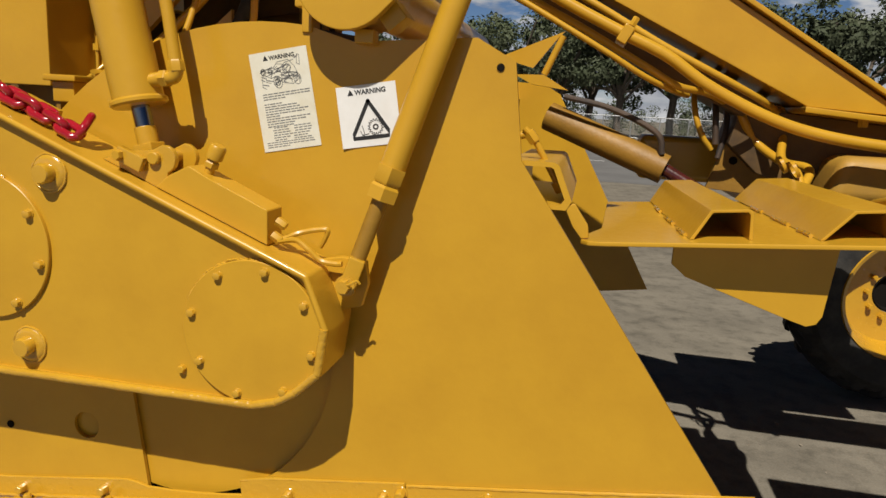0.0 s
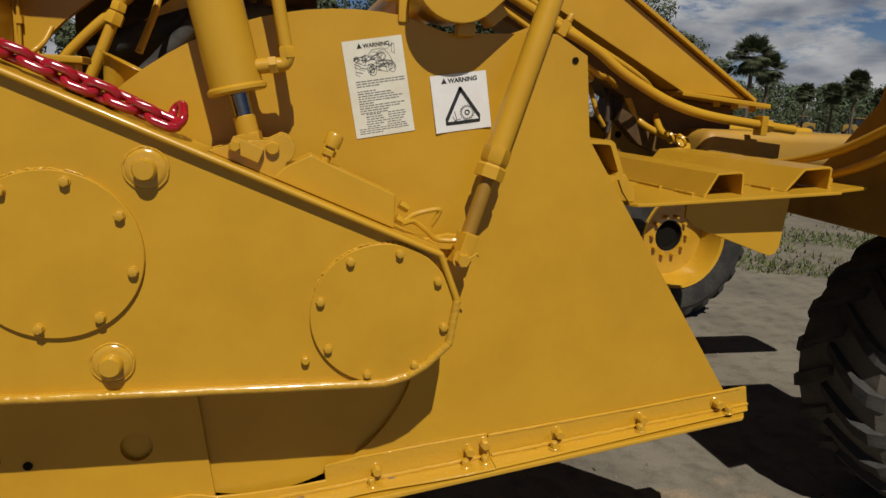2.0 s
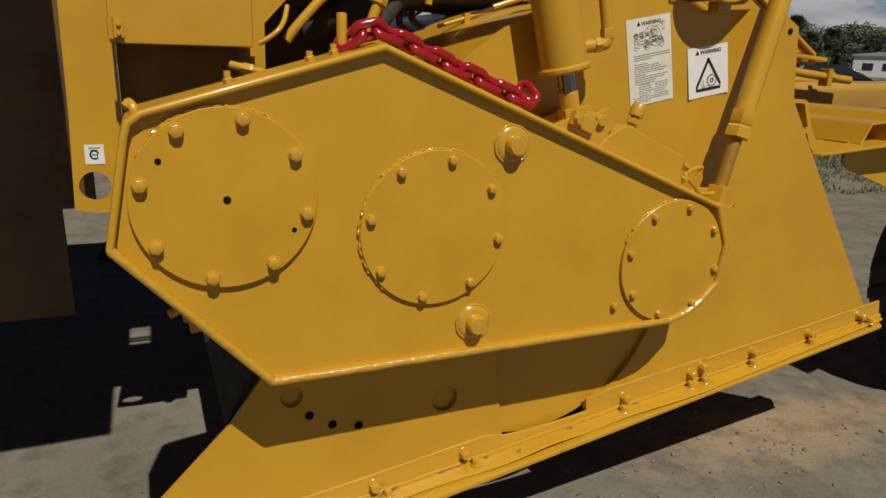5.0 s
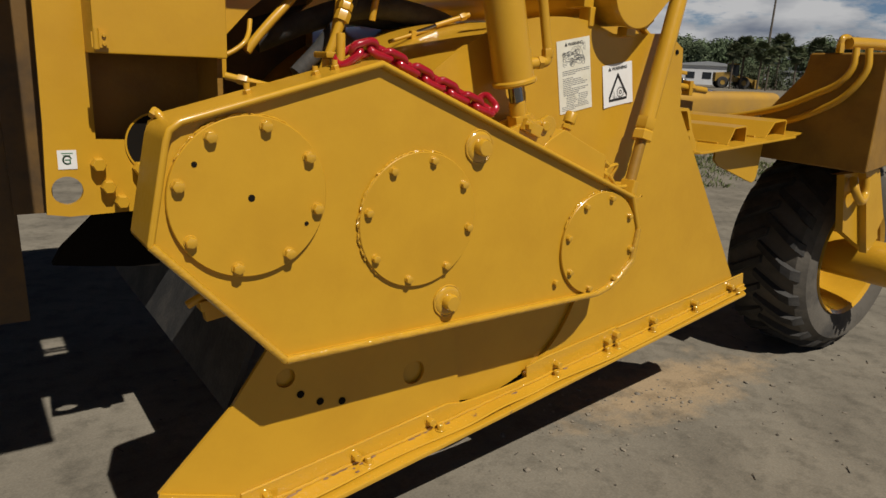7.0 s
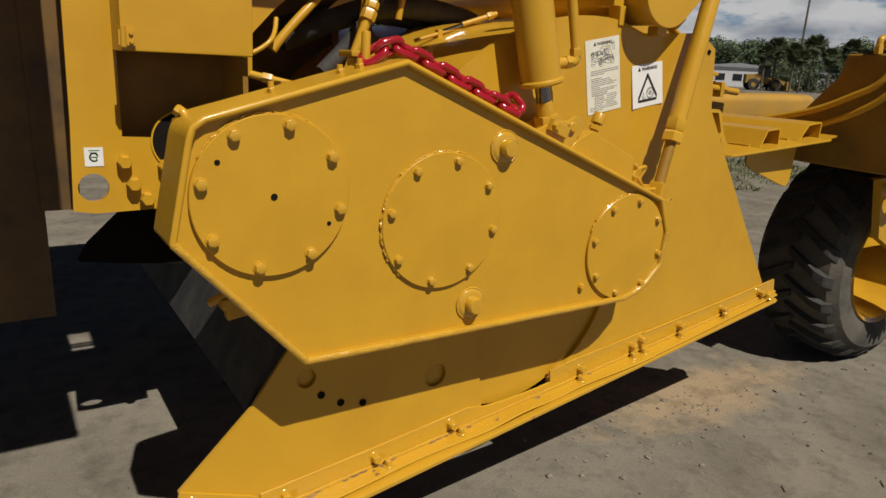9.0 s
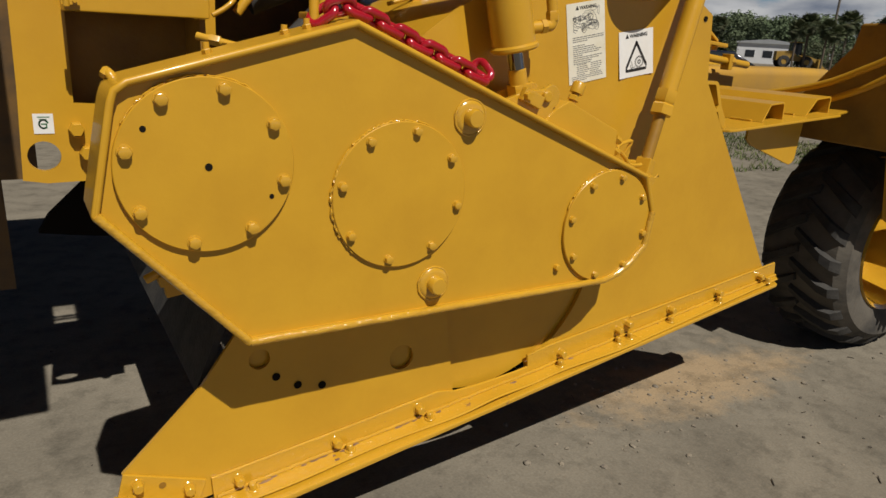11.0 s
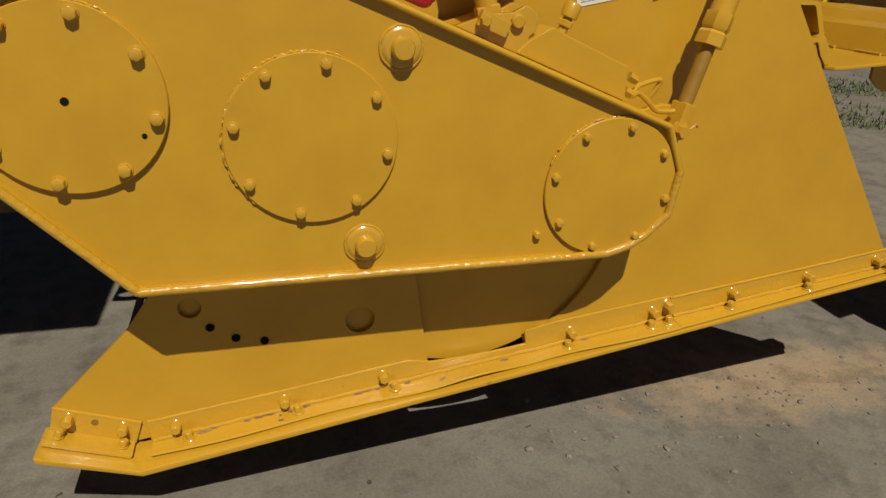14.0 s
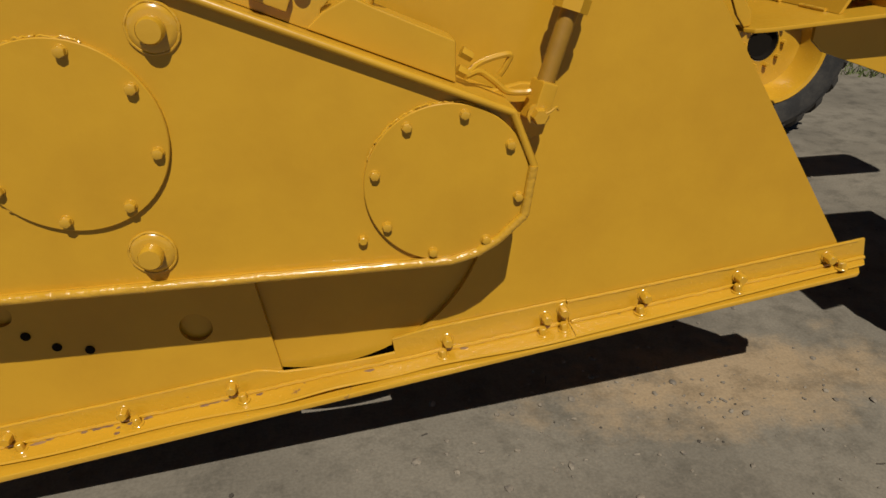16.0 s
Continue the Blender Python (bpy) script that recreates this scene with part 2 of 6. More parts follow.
def part(name, bm, material, parent=None, label="", bevel=0.0, smooth=True, m=None, angle=35):
    bmesh.ops.recalc_face_normals(bm, faces=bm.faces[:])
    if bevel:
        sharp = [e for e in bm.edges if len(e.link_faces) == 2 and e.calc_face_angle(0) > radians(40)]
        bmesh.ops.bevel(bm, geom=sharp, offset=bevel, segments=3 if bevel > 0.007 else 2, profile=0.5, affect="EDGES", clamp_overlap=True)
    for f in bm.faces:
        f.smooth = smooth
    if smooth:
        for e in bm.edges:
            e.smooth = not (len(e.link_faces) == 2 and e.calc_face_angle(0) > radians(angle))
    me = bpy.data.meshes.new(name)
    bm.to_mesh(me)
    bm.free()
    me.materials.append(material)
    ob = new(name, me)
    if bevel and smooth:
        wnm = ob.modifiers.new("normals", "WEIGHTED_NORMAL")
        wnm.keep_sharp = True
    if parent is not None:
        ob.parent = parent
    if m is not None:
        ob.matrix_local = m
    if label:
        tagged(ob, label)
    return ob


def whole(name, bm, material, label, category, group="", kind="", **kw):
    return tagged(part(name, bm, material, **kw), label, category, group, kind)


def share(ob, m, parent=None):
    """Another object on the same mesh."""
    c = new(ob.name.split(".")[0], ob.data)
    c.parent = parent if parent is not None else ob.parent
    c.matrix_local = m
    return c


def circle(cx, cz, r, n=48, a0=0.0, a1=360.0):
    return [(cx + r * math.cos(radians(a0 + (a1 - a0) * k / n)), cz + r * math.sin(radians(a0 + (a1 - a0) * k / n))) for k in range(n if a1 - a0 >= 360 else n + 1)]


def inset(pts, d):
    """A convex polygon moved inwards by d."""
    n = len(pts)
    cx, cz = sum(p[0] for p in pts) / n, sum(p[1] for p in pts) / n
    lines = []
    for i in range(n):
        a, b = Vector(pts[i]), Vector(pts[(i + 1) % n])
        t = (b - a).normalized()
        nrm = Vector((-t.y, t.x))
        if nrm.dot(Vector((cx, cz)) - a) < 0:
            nrm = -nrm
        lines.append((a + nrm * d, t))
    out = []
    for i in range(n):
        (p, t), (q, s) = lines[i - 1], lines[i]
        den = t.x * s.y - t.y * s.x
        k = ((q - p).x * s.y - (q - p).y * s.x) / den
        out.append(tuple(p + t * k))
    return out


# ---- rotor housing: its own frame, tipped up at the front ----
HOOD = Matrix.Rotation(radians(-8.1), 4, "Y")
YP = 0.198


def hood_w(u, y, v):
    return HOOD @ Vector((u, y, v))


housing = thing("rotor_housing", "large yellow painted steel rotor housing tipped up at one end", "machine housing", m=HOOD)
ARC_C, ARC_R = (0.24, 0.885), 0.916
top_arc = [(ARC_C[0] + ARC_R * math.cos(radians(a)), ARC_C[1] + ARC_R * math.sin(radians(a))) for a in range(143, 71, -4)]
DC, DR = (-0.055, 0.923), 0.502
notch = [(DC[0] + DR * math.cos(radians(x)), DC[1] + DR * math.sin(radians(x))) for x in range(-72, 1, 6)]
bm = bmesh.new()
prism(bm, [(0.103, 0.40)] + notch + [(0.30, 1.15), (-0.62, 1.20)] + top_arc
      + [(0.60, 1.715), (0.925, 1.69), (1.016, 1.622), (1.013, 1.377), (1.478, 0.467), (1.478, 0.40)], YP, YP + 0.016)
part("side_plate", bm, M_PAINT, housing)
bm = bmesh.new()
prism(bm, [(-1.30, 0.41), (-1.30, 0.585), (-1.047, 0.774), (-0.9, 0.93), (-0.224, 0.90), (-0.224, 0.41)], YP - 0.001, YP + 0.012)
wear = part("wear_plate", bm, M_PAINT, housing)
bm = bmesh.new()
for u, v, r in ((-0.41, 0.648, 0.044), (-0.870, 0.803, 0.032)):
    rod(bm, (u, YP - 0.05, v), (u, YP + 0.05, v), r, 36)
cut = part("cutter", bm, M_PAINT, housing)
sub = wear.modifiers.new("recess", "BOOLEAN")
sub.operation, sub.object = "DIFFERENCE", cut
wear_mesh = bpy.data.meshes.new_from_object(wear.evaluated_get(bpy.context.evaluated_depsgraph_get()))
wear.modifiers.clear()
for f in wear_mesh.polygons:
    f.use_smooth = False
wear.data = wear_mesh
bpy.data.objects.remove(cut)
bm = bmesh.new()
cover = [(ARC_C[0] + (ARC_R - 0.012) * math.cos(radians(a)), ARC_C[1] + (ARC_R - 0.012) * math.sin(radians(a))) for a in range(150, 50, -4)]
prism(bm, cover + [(p[0] * 0.99 + 0.002, p[1] - 0.012) for p in cover[::-1]], YP + 0.017, 2.75)
part("drum_cover", bm, M_PAINT, housing)
bm = bmesh.new()
prism(bm, circle(DC[0], DC[1] - 0.008, DR - 0.005, 72), YP + 0.017, YP + 0.026)
part("rotor_end_disc", bm, M_PAINT, housing)
# black disc added behind the gap to paint it as deep shade
bm = bmesh.new()
prism(bm, circle(DC[0], DC[1], DR + 0.06, 48), YP + 0.06, YP + 0.065)
part("inner_shield", bm, M_BLACK, housing)
# flat black discs give the holes their dark
for u, v, r in ((-0.831, 0.73, 0.0125), (-0.77, 0.679, 0.0125), (-0.694, 0.65, 0.0125)):
    bm = bmesh.new()
    rod(bm, (0, 0, 0), (0, 0.003, 0), r, 14)
    part("bolt_hole", bm, M_BLACK, housing, m=Matrix.Translation((u, YP - 0.0042, v)))
bm = bmesh.new()
rod(bm, (0.977, YP - 0.003, 1.612), (0.977, YP, 1.612), 0.010, 14)
part("bolt_hole", bm, M_BLACK, housing)
for u, v, r in ((-0.41, 0.648, 0.047), (-0.870, 0.803, 0.035)):
    bm = bmesh.new()
    lathe(bm, [(0, 0.0), (r * 0.6, 0.0008), (r, 0.004), (r, 0.008), (0, 0.008)], 28, Matrix.Translation((u, YP + 0.0105, v)) @ Matrix.Rotation(radians(-90), 4, "X"))
    part("plug", bm, M_PAINT, housing)
# far side of the housing
bm = bmesh.new()
prism(bm, [(-0.80, 0.40), (-0.80, 1.05), (-0.62, 1.20)] + top_arc + [(0.925, 1.69), (1.016, 1.622), (1.478, 0.40)], 2.75, 2.766)
part("side_plate", bm, M_PAINT, housing)

# ---- skid angle along the housing's foot ----
skid = thing("skid_rail", "yellow bent steel angle rail bolted along the housing foot", "rail", m=HOOD)
bm = bmesh.new()
prism(bm, [(-1.08, 0.398), (-1.075, 0.474), (-0.68, 0.471), (-0.29, 0.473), (-0.255, 0.463), (-0.218, 0.449), (-0.13, 0.439), (-0.05, 0.434), (0.04, 0.431), (0.101, 0.432),
           (0.102, 0.481), (0.21, 0.489), (0.42, 0.486), (0.621, 0.484), (0.622, 0.398)], YP - 0.013, YP - 0.002)
part("upright_leg", bm, M_CHIPPED, skid, bevel=0.0025)
bm = bmesh.new()
prism(bm, [(0.624, 0.398), (0.624, 0.478), (1.12, 0.472), (1.56, 0.470), (1.565, 0.398)], YP - 0.011, YP - 0.002)
part("upright_leg", bm, M_CHIPPED, skid, bevel=0.0025)


def dented_plate(bm, u0, u1, n, outline, dent):
    """A cross-section of (y, v) drawn along u, lifted by a dent."""
    rows = []
    for k in range(n + 1):
        u = u0 + (u1 - u0) * k / n
        rows.append([bm.verts.new((u, y + dent(u)[0] * (0.20 - y), v + dent(u)[1] * (0.20 - y) / 0.08)) for y, v in outline])
    for p, q in zip(rows, rows[1:]):
        for k in range(len(outline)):
            j = (k + 1) % len(outline)
            bm.faces.new((p[k], p[j], q[j], q[k]))
    bm.faces.new(rows[0])
    bm.faces.new(rows[-1])


def foot_dent(u):
    return (0.10 * math.sin(u * 9), 0.011 * math.exp(-((u + 0.10) / 0.11) ** 2) - 0.004 * math.exp(-((u - 0.1) / 0.08) ** 2) + 0.002 * math.sin(u * 5))


bm = bmesh.new()
dented_plate(bm, -1.075, 0.622, 56, [(0.122, 0.393), (0.119, 0.397), (0.122, 0.402), (YP - 0.002, 0.404), (YP - 0.002, 0.394)], foot_dent)
part("foot_leg", bm, M_CHIPPED, skid, angle=50)
bm = bmesh.new()
dented_plate(bm, 0.624, 1.57, 20, [(0.108, 0.393), (0.105, 0.397), (0.108, 0.402), (YP - 0.002, 0.404), (YP - 0.002, 0.394)], lambda u: (0.0, 0.001 * math.sin(u * 6)))
for v in bm.verts:
    if v.co.y < 0.12:
        v.co.y += 0.012 + (v.co.x - 0.62) * 0.04
    if v.co.x > 1.5:
        v.co.x -= (YP - v.co.y) * 0.62
part("foot_leg", bm, M_CHIPPED, skid, angle=50)
bm = bmesh.new()
prism(bm, [(-1.347, 0.495), (-1.347, 0.516), (-1.105, 0.389), (1.572, 0.389), (1.565, 0.374), (-1.100, 0.368)], 0.076, YP + 0.02)
for v in bm.verts:
    if v.co.x > 1.5 and v.co.y < 0.1:
        v.co.x, v.co.y = v.co.x - 0.055, 0.135
part("wear_strip", bm, M_CHIPPED, skid, bevel=0.005)
bm = bmesh.new()
prism(bm, [(-1.325, 0.525), (-1.298, 0.592), (-1.088, 0.476), (-1.122, 0.410)], YP - 0.013, YP - 0.002)
part("upright_leg", bm, M_CHIPPED, skid, bevel=0.0025)
bm = bmesh.new()
prism(bm, [(-1.337, 0.518), (-1.333, 0.529), (-1.122, 0.414), (-1.129, 0.404)], 0.122, YP - 0.002)
part("foot_leg", bm, M_CHIPPED, skid, bevel=0.0025)
bm = bmesh.new()
rod(bm, (-1.207, YP - 0.0145, 0.514), (-1.207, YP - 0.0128, 0.514), 0.010, 14)
part("bolt_hole", bm, M_WORN_SHADE, skid)
rw = random.Random(31)
for u0, u1 in ((-1.07, -0.25), (-0.25, 0.62), (0.63, 1.56)):
    n = int((u1 - u0) / 0.018)
    bm = bmesh.new()
    tube(bm, [(u0 + (u1 - u0) * k / n, YP - 0.0165 + rw.uniform(-0.0012, 0.0012), 0.4075 + foot_dent(u0 + (u1 - u0) * k / n)[1] * 0.2 + rw.uniform(-0.0012, 0.0012)) for k in range(n + 1)], 0.0062, 8, 2)
    part("root_weld", bm, M_BEAD, skid)

for u, y, length in ((-0.925, 0.168, 0.045), (-0.895, 0.174, 0.02), (-0.80, 0.172, 0.02), (-0.765, 0.174, 0.03), (-0.735, 0.176, 0.035), (-0.70, 0.160, 0.012), (-0.665, 0.166, 0.022),
                     (-0.62, 0.174, 0.03), (-0.46, 0.174, 0.03), (-0.43, 0.178, 0.03), (-0.395, 0.176, 0.02), (-0.70, 0.136, 0.016), (-0.30, 0.170, 0.02), (0.02, 0.165, 0.03), (0.30, 0.172, 0.025)):
    bm = bmesh.new()
    rim = []
    for k in range(12):
        a = k * math.tau / 12
        r = rw.uniform(0.65, 1.25)
        du, yy = 0.5 * length * r * math.cos(a), y + 0.0052 * r * math.sin(a)
        rim.append((u + du, yy, 0.4019 + (yy - 0.122) * 0.027 + foot_dent(u + du)[1] * (0.20 - yy) / 0.08))
    low, top = [bm.verts.new(p) for p in rim], [bm.verts.new((p[0], p[1], p[2] + 0.0012)) for p in rim]
    bm.faces.new(top)
    for k in range(12):
        j = (k + 1) % 12
        bm.faces.new((low[k], low[j], top[j], top[k]))
    part("bare_scratch", bm, M_BARE, skid)

for pts in ([(-1.07, 0.474), (-0.68, 0.471), (-0.29, 0.473)], [(0.104, 0.481), (0.21, 0.489), (0.42, 0.486), (0.62, 0.484)], [(0.63, 0.478), (1.12, 0.472), (1.555, 0.470)]):
    line_pts = []
    for (u0, v0), (u1, v1) in zip(pts, pts[1:]):
        n = max(2, int((u1 - u0) / 0.02))
        line_pts += [(u0 + (u1 - u0) * k / n, YP - 0.0085 + rw.uniform(-0.0006, 0.0006), v0 + (v1 - v0) * k / n - 0.0035 + rw.uniform(-0.0006, 0.0006)) for k in range(n)]
    bm = bmesh.new()
    tube(bm, line_pts, 0.0050, 8, 2)
    part("upper_edge", bm, M_BEAD, skid)


def bolt_mesh(name, r, h, washer=0.0, nut=True):
    """A hexagon head softened by thick paint."""
    bm = bmesh.new()
    z0 = 0.003 if washer else 0.0
    if washer:
        lathe(bm, [(0, 0), (washer, 0), (washer, 0.002), (washer * 0.95, 0.003), (0, 0.003)], 18)
    rings = []
    for f, z in ((1.0, z0), (1.0, z0 + (h - z0) * 0.72), (0.93, z0 + (h - z0) * 0.93), (0.80, h)):
        rings.append([bm.verts.new((r * f * (0.945 + 0.055 * math.cos(k * math.tau / 4)) * math.cos(k * math.tau / 24), r * f * (0.945 + 0.055 * math.cos(k * math.tau / 4)) * math.sin(k * math.tau / 24), z)) for k in range(24)])
    for p, q in zip(rings, rings[1:]):
        for k in range(24):
            bm.faces.new((p[k], p[(k + 1) % 24], q[(k + 1) % 24], q[k]))
    bm.faces.new(rings[-1])
    bm.faces.new(rings[0][::-1])
    return bm


TO_CAM = Matrix.Rotation(radians(90), 4, "X")      # z to -y
first = None
for u, v in ((-1.269, 0.544), (-1.141, 0.473), (-1.0, 0.437), (-0.68, 0.436), (-0.372, 0.440), (0.258, 0.439), (0.555, 0.442), (0.608, 0.455), (0.858, 0.441), (1.155, 0.434), (1.44, 0.434)):
    m = Matrix.Translation((u, YP - 0.0115, v)) @ TO_CAM @ Matrix.Rotation(u * 7, 4, "Z")
    first = share(first, m) if first else part("bolt", bolt_mesh("bolt", 0.0155, 0.030, 0.020), M_GLOSS, skid, m=m)
first = None
for u in (-0.967, -0.645, -0.344, 0.237, 0.536, 0.60, 0.834, 1.139, 1.47):
    m = Matrix.Translation((u, 0.157, 0.403)) @ Matrix.Rotation(u * 5, 4, "Z")
    first = share(first, m) if first else part("bolt", bolt_mesh("bolt", 0.0125, 0.024, 0.019), M_GLOSS, skid, m=m)
for u, v in ((-1.30, 0.513), (-1.150, 0.430)):
    part("bolt", bolt_mesh("bolt", 0.0125, 0.024, 0.0155), M_GLOSS, skid, m=Matrix.Translation((u, 0.157, v)) @ Matrix.Rotation(radians(28), 4, "Y"))

# ---- gear case ----
case = thing("gear_case", "yellow painted steel drive gear case with round bolted covers", "gear case", m=HOOD)
OUT = [(-1.218, 1.378), (-1.134, 1.620), (-1.119, 1.648), (-1.086, 1.6645), (-0.53, 1.738), (0.490, 1.145), (0.526, 1.005), (0.491, 0.880), (0.42, 0.829), (0.36, 0.803), (0.29, 0.794), (-0.935, 0.963)]
FACE = 0.0055
bm = bmesh.new()
prism(bm, inset(OUT, 0.012), FACE, YP - 0.030)
part("case_body", bm, M_PAINT, case)
bm = bmesh.new()
ringprism(bm, OUT, inset(OUT, 0.018), -0.018, YP - 0.026)
part("rim", bm, M_PAINT, case, bevel=0.008)
COVERS = ((-0.948, 1.443, 0.207, 0.184, 24.0, 0.0165), (-0.452, 1.266, 0.205, 0.182, 25.0, 0.0135), (0.312, 0.997, 0.193, 0.171, 24.0, 0.012))
for cu, cv, r, rb, a0, hr in COVERS:
    bm = bmesh.new()
    thick = 0.0145 if r > 0.206 else 0.012
    lathe(bm, [(0, 0), (0, thick), (r - 0.002, thick), (r, thick - 0.002), (r, 0)], 64)
    cov = part("cover", bm, M_PAINT, case, m=Matrix.Translation((cu, FACE - 0.0001, cv)) @ TO_CAM)
    first = None
    for k in range(8):
        a = radians(a0 + 45 * k)
        m = Matrix.Translation((rb * math.cos(a), rb * math.sin(a), thick)) @ Matrix.Rotation(a * 3.7, 4, "Z")
        first = share(first, m) if first else part("bolt", bolt_mesh("bolt", hr * 0.92, hr * 1.12, hr * 1.05), M_GLOSS, cov, m=m)
for cu, cv, r, a0, a1 in ((-0.948, 1.443, 0.2075, 50, 150), (-0.452, 1.266, 0.2055, 60, 225), (0.312, 0.997, 0.1935, 62, 150)):
    rw = random.Random(int(r * 1e4))
    start = a0
    while start < a1 - 6:
        stop = min(a1, start + rw.choice((14, 22, 30, 40)))
        bm = bmesh.new()
        tube(bm, [(cu + (r + rw.uniform(-0.002, 0.0035)) * math.cos(radians(x)), FACE - 0.003 - rw.uniform(0, 0.004), cv + (r + rw.uniform(-0.002, 0.0035)) * math.sin(radians(x))) for x in range(start, stop + 1, 2)], rw.uniform(0.0022, 0.0040), 6, 2)
        part("weld_bead", bm, M_BEAD, case)
        start = stop + rw.choice((1, 2, 3))
rw = random.Random(77)
EDGE_LOW = [inset(OUT, 0.0105)[k] for k in (0, 11, 10, 9, 8, 7, 6)]
for (u0, v0), (u1, v1) in zip(EDGE_LOW, EDGE_LOW[1:]):
    n = max(3, int(math.hypot(u1 - u0, v1 - v0) / 0.035))
    bm = bmesh.new()
    tube(bm, [(u0 + (u1 - u0) * k / n, -0.0105 + rw.uniform(-0.0005, 0.0005), v0 + (v1 - v0) * k / n + rw.uniform(-0.0005, 0.0005)) for k in range(n + 1)], 0.0115, 14, 2)
    part("rolled_edge", bm, M_BEAD, case)
# black discs on the cover colour in the plug holes' shade
for u, v, r in ((-0.948, 1.443, 0.009), (-1.072, 1.553, 0.007), (-0.812, 1.343, 0.006)):
    bm = bmesh.new()
    rod(bm, (u, FACE - 0.0160, v), (u, FACE - 0.010, v), r, 14)
    part("plug_hole", bm, M_BLACK, case)
for u, v in ((-0.211, 1.446), (-0.372, 0.977)):
    bm = bmesh.new()
    lathe(bm, [(0, 0.011), (0.036, 0.011), (0.041, 0.010), (0.046, 0.007), (0.052, 0.002), (0.053, 0)], 32)
    boss = part("weld_boss", bm, M_GLOSS, case, m=Matrix.Translation((u, FACE, v)) @ TO_CAM)
    bm = bmesh.new()
    tube(bm, [((0.0505 + 0.0012 * math.sin(k * 2.9)) * math.cos(k * 0.314), (0.0505 + 0.0012 * math.sin(k * 4.1)) * math.sin(k * 0.314), 0.003) for k in range(20)], 0.0035, 8, 2, closed=True)
    part("weld_bead", bm, M_BEAD, boss)
    bm = bmesh.new()
    lathe(bm, [(0, 0), (0.031, 0), (0.031, 0.006), (0.027, 0.007), (0.027, 0.030), (0.023, 0.036), (0, 0.037)], 28)
    part("plug", bm, M_GLOSS, boss, m=Matrix.Translation((0, 0, 0.004)))
part("bolt", bolt_mesh("bolt", 0.011, 0.016), M_PAINT, case, m=Matrix.Translation((0.094, FACE, 0.902)) @ TO_CAM)

# ---- tie rod ----
A, B = Vector((0.395, 0.088, 1.166)), Vector((0.474, 0.107, 1.408))
D = (B - A).normalized()
tie = thing("tie_rod", "yellow threaded steel tie rod with hexagonal lock nuts", "tie rod")
bm = bmesh.new()
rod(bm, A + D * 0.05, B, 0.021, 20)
part("threaded_rod", bm, M_DIMMED, tie)
bm = bmesh.new()
hexagon(bm, B - D * 0.018, B + D * 0.022, 0.042)
part("nut", bm, M_PAINT, tie)
bm = bmesh.new()
hexagon(bm, B + D * 0.07, B + D * 0.023, 0.040)
part("nut", bm, M_PAINT, tie)
bm = bmesh.new()
rod(bm, B + D * 0.06, B + D * 0.9, 0.033, 28)
part("outer_tube", bm, M_PAINT, tie)
bm = bmesh.new()
m = Matrix.Translation(A) @ frame_of(A, B)
box(bm, -0.03, 0.03, -0.022, 0.022, -0.02, 0.075, m)
part("clevis", bm, M_PAINT, tie, bevel=0.006)
bm = bmesh.new()
hexagon(bm, A + Vector((0, 0.02, 0)), A + Vector((0, -0.052, 0)), 0.020)
rod(bm, A + Vector((0, -0.020, 0)), A + Vector((0, -0.030, 0)), 0.027, 20)
part("pin", bm, M_GLOSS, tie)
bm = bmesh.new()
tube(bm, [A + Vector((-0.012, -0.046, 0.004)), A + Vector((0.018, -0.048, 0.010)), A + Vector((0.036, -0.044, 0.020)), A + Vector((0.044, -0.040, 0.012))], 0.0035, 6)
part("cotter_pin", bm, M_GLOSS, tie)

# ---- hydraulic cylinder ----
C0, C1 = Vector((-0.205, 0.10, 1.588)), Vector((-0.293, 0.11, 1.95))
D = (C1 - C0).normalized()
cyl = thing("hydraulic_cylinder", "yellow hydraulic lift cylinder with a short chromed rod", "hydraulic cylinder")
bm = bmesh.new()
rod(bm, C0 + D * 0.015, C0 + D * 0.9, 0.066, 40)
part("barrel", bm, M_PAINT, cyl)
bm = bmesh.new()
rod(bm, C0, C0 + D * 0.02, 0.074, 40, bevel=0.006)
part("gland", bm, M_PAINT, cyl)
bm = bmesh.new()
rod(bm, C0 - D * 0.075, C0 + D * 0.01, 0.024, 20)
part("piston_rod", bm, M_CHROME, cyl, "chromed piston rod")
bm = bmesh.new()
rod(bm, C0 - D * 0.11, C0 - D * 0.055, 0.028, 20)
box(bm, -0.028, 0.028, -0.03, 0.03, -0.155, -0.10, Matrix.Translation(C0) @ frame_of(C0, C1))
part("rod_eye", bm, M_PAINT, cyl, bevel=0.004)

# ---- labels ----
def lettering(name, text, size, material, parent, m, align="CENTER"):
    cu = bpy.data.curves.new(name, "FONT")
    cu.body, cu.size, cu.align_x, cu.extrude, cu.offset = text, size, align, 0.0002, size * 0.034
    tmp = new("tmp", cu)
    me = bpy.data.meshes.new_from_object(tmp.evaluated_get(bpy.context.evaluated_depsgraph_get()))
    bpy.data.objects.remove(tmp)
    me.materials.clear()
    me.materials.append(material)
    ob = new(name, me)
    ob.parent, ob.matrix_local = parent, m
    return ob


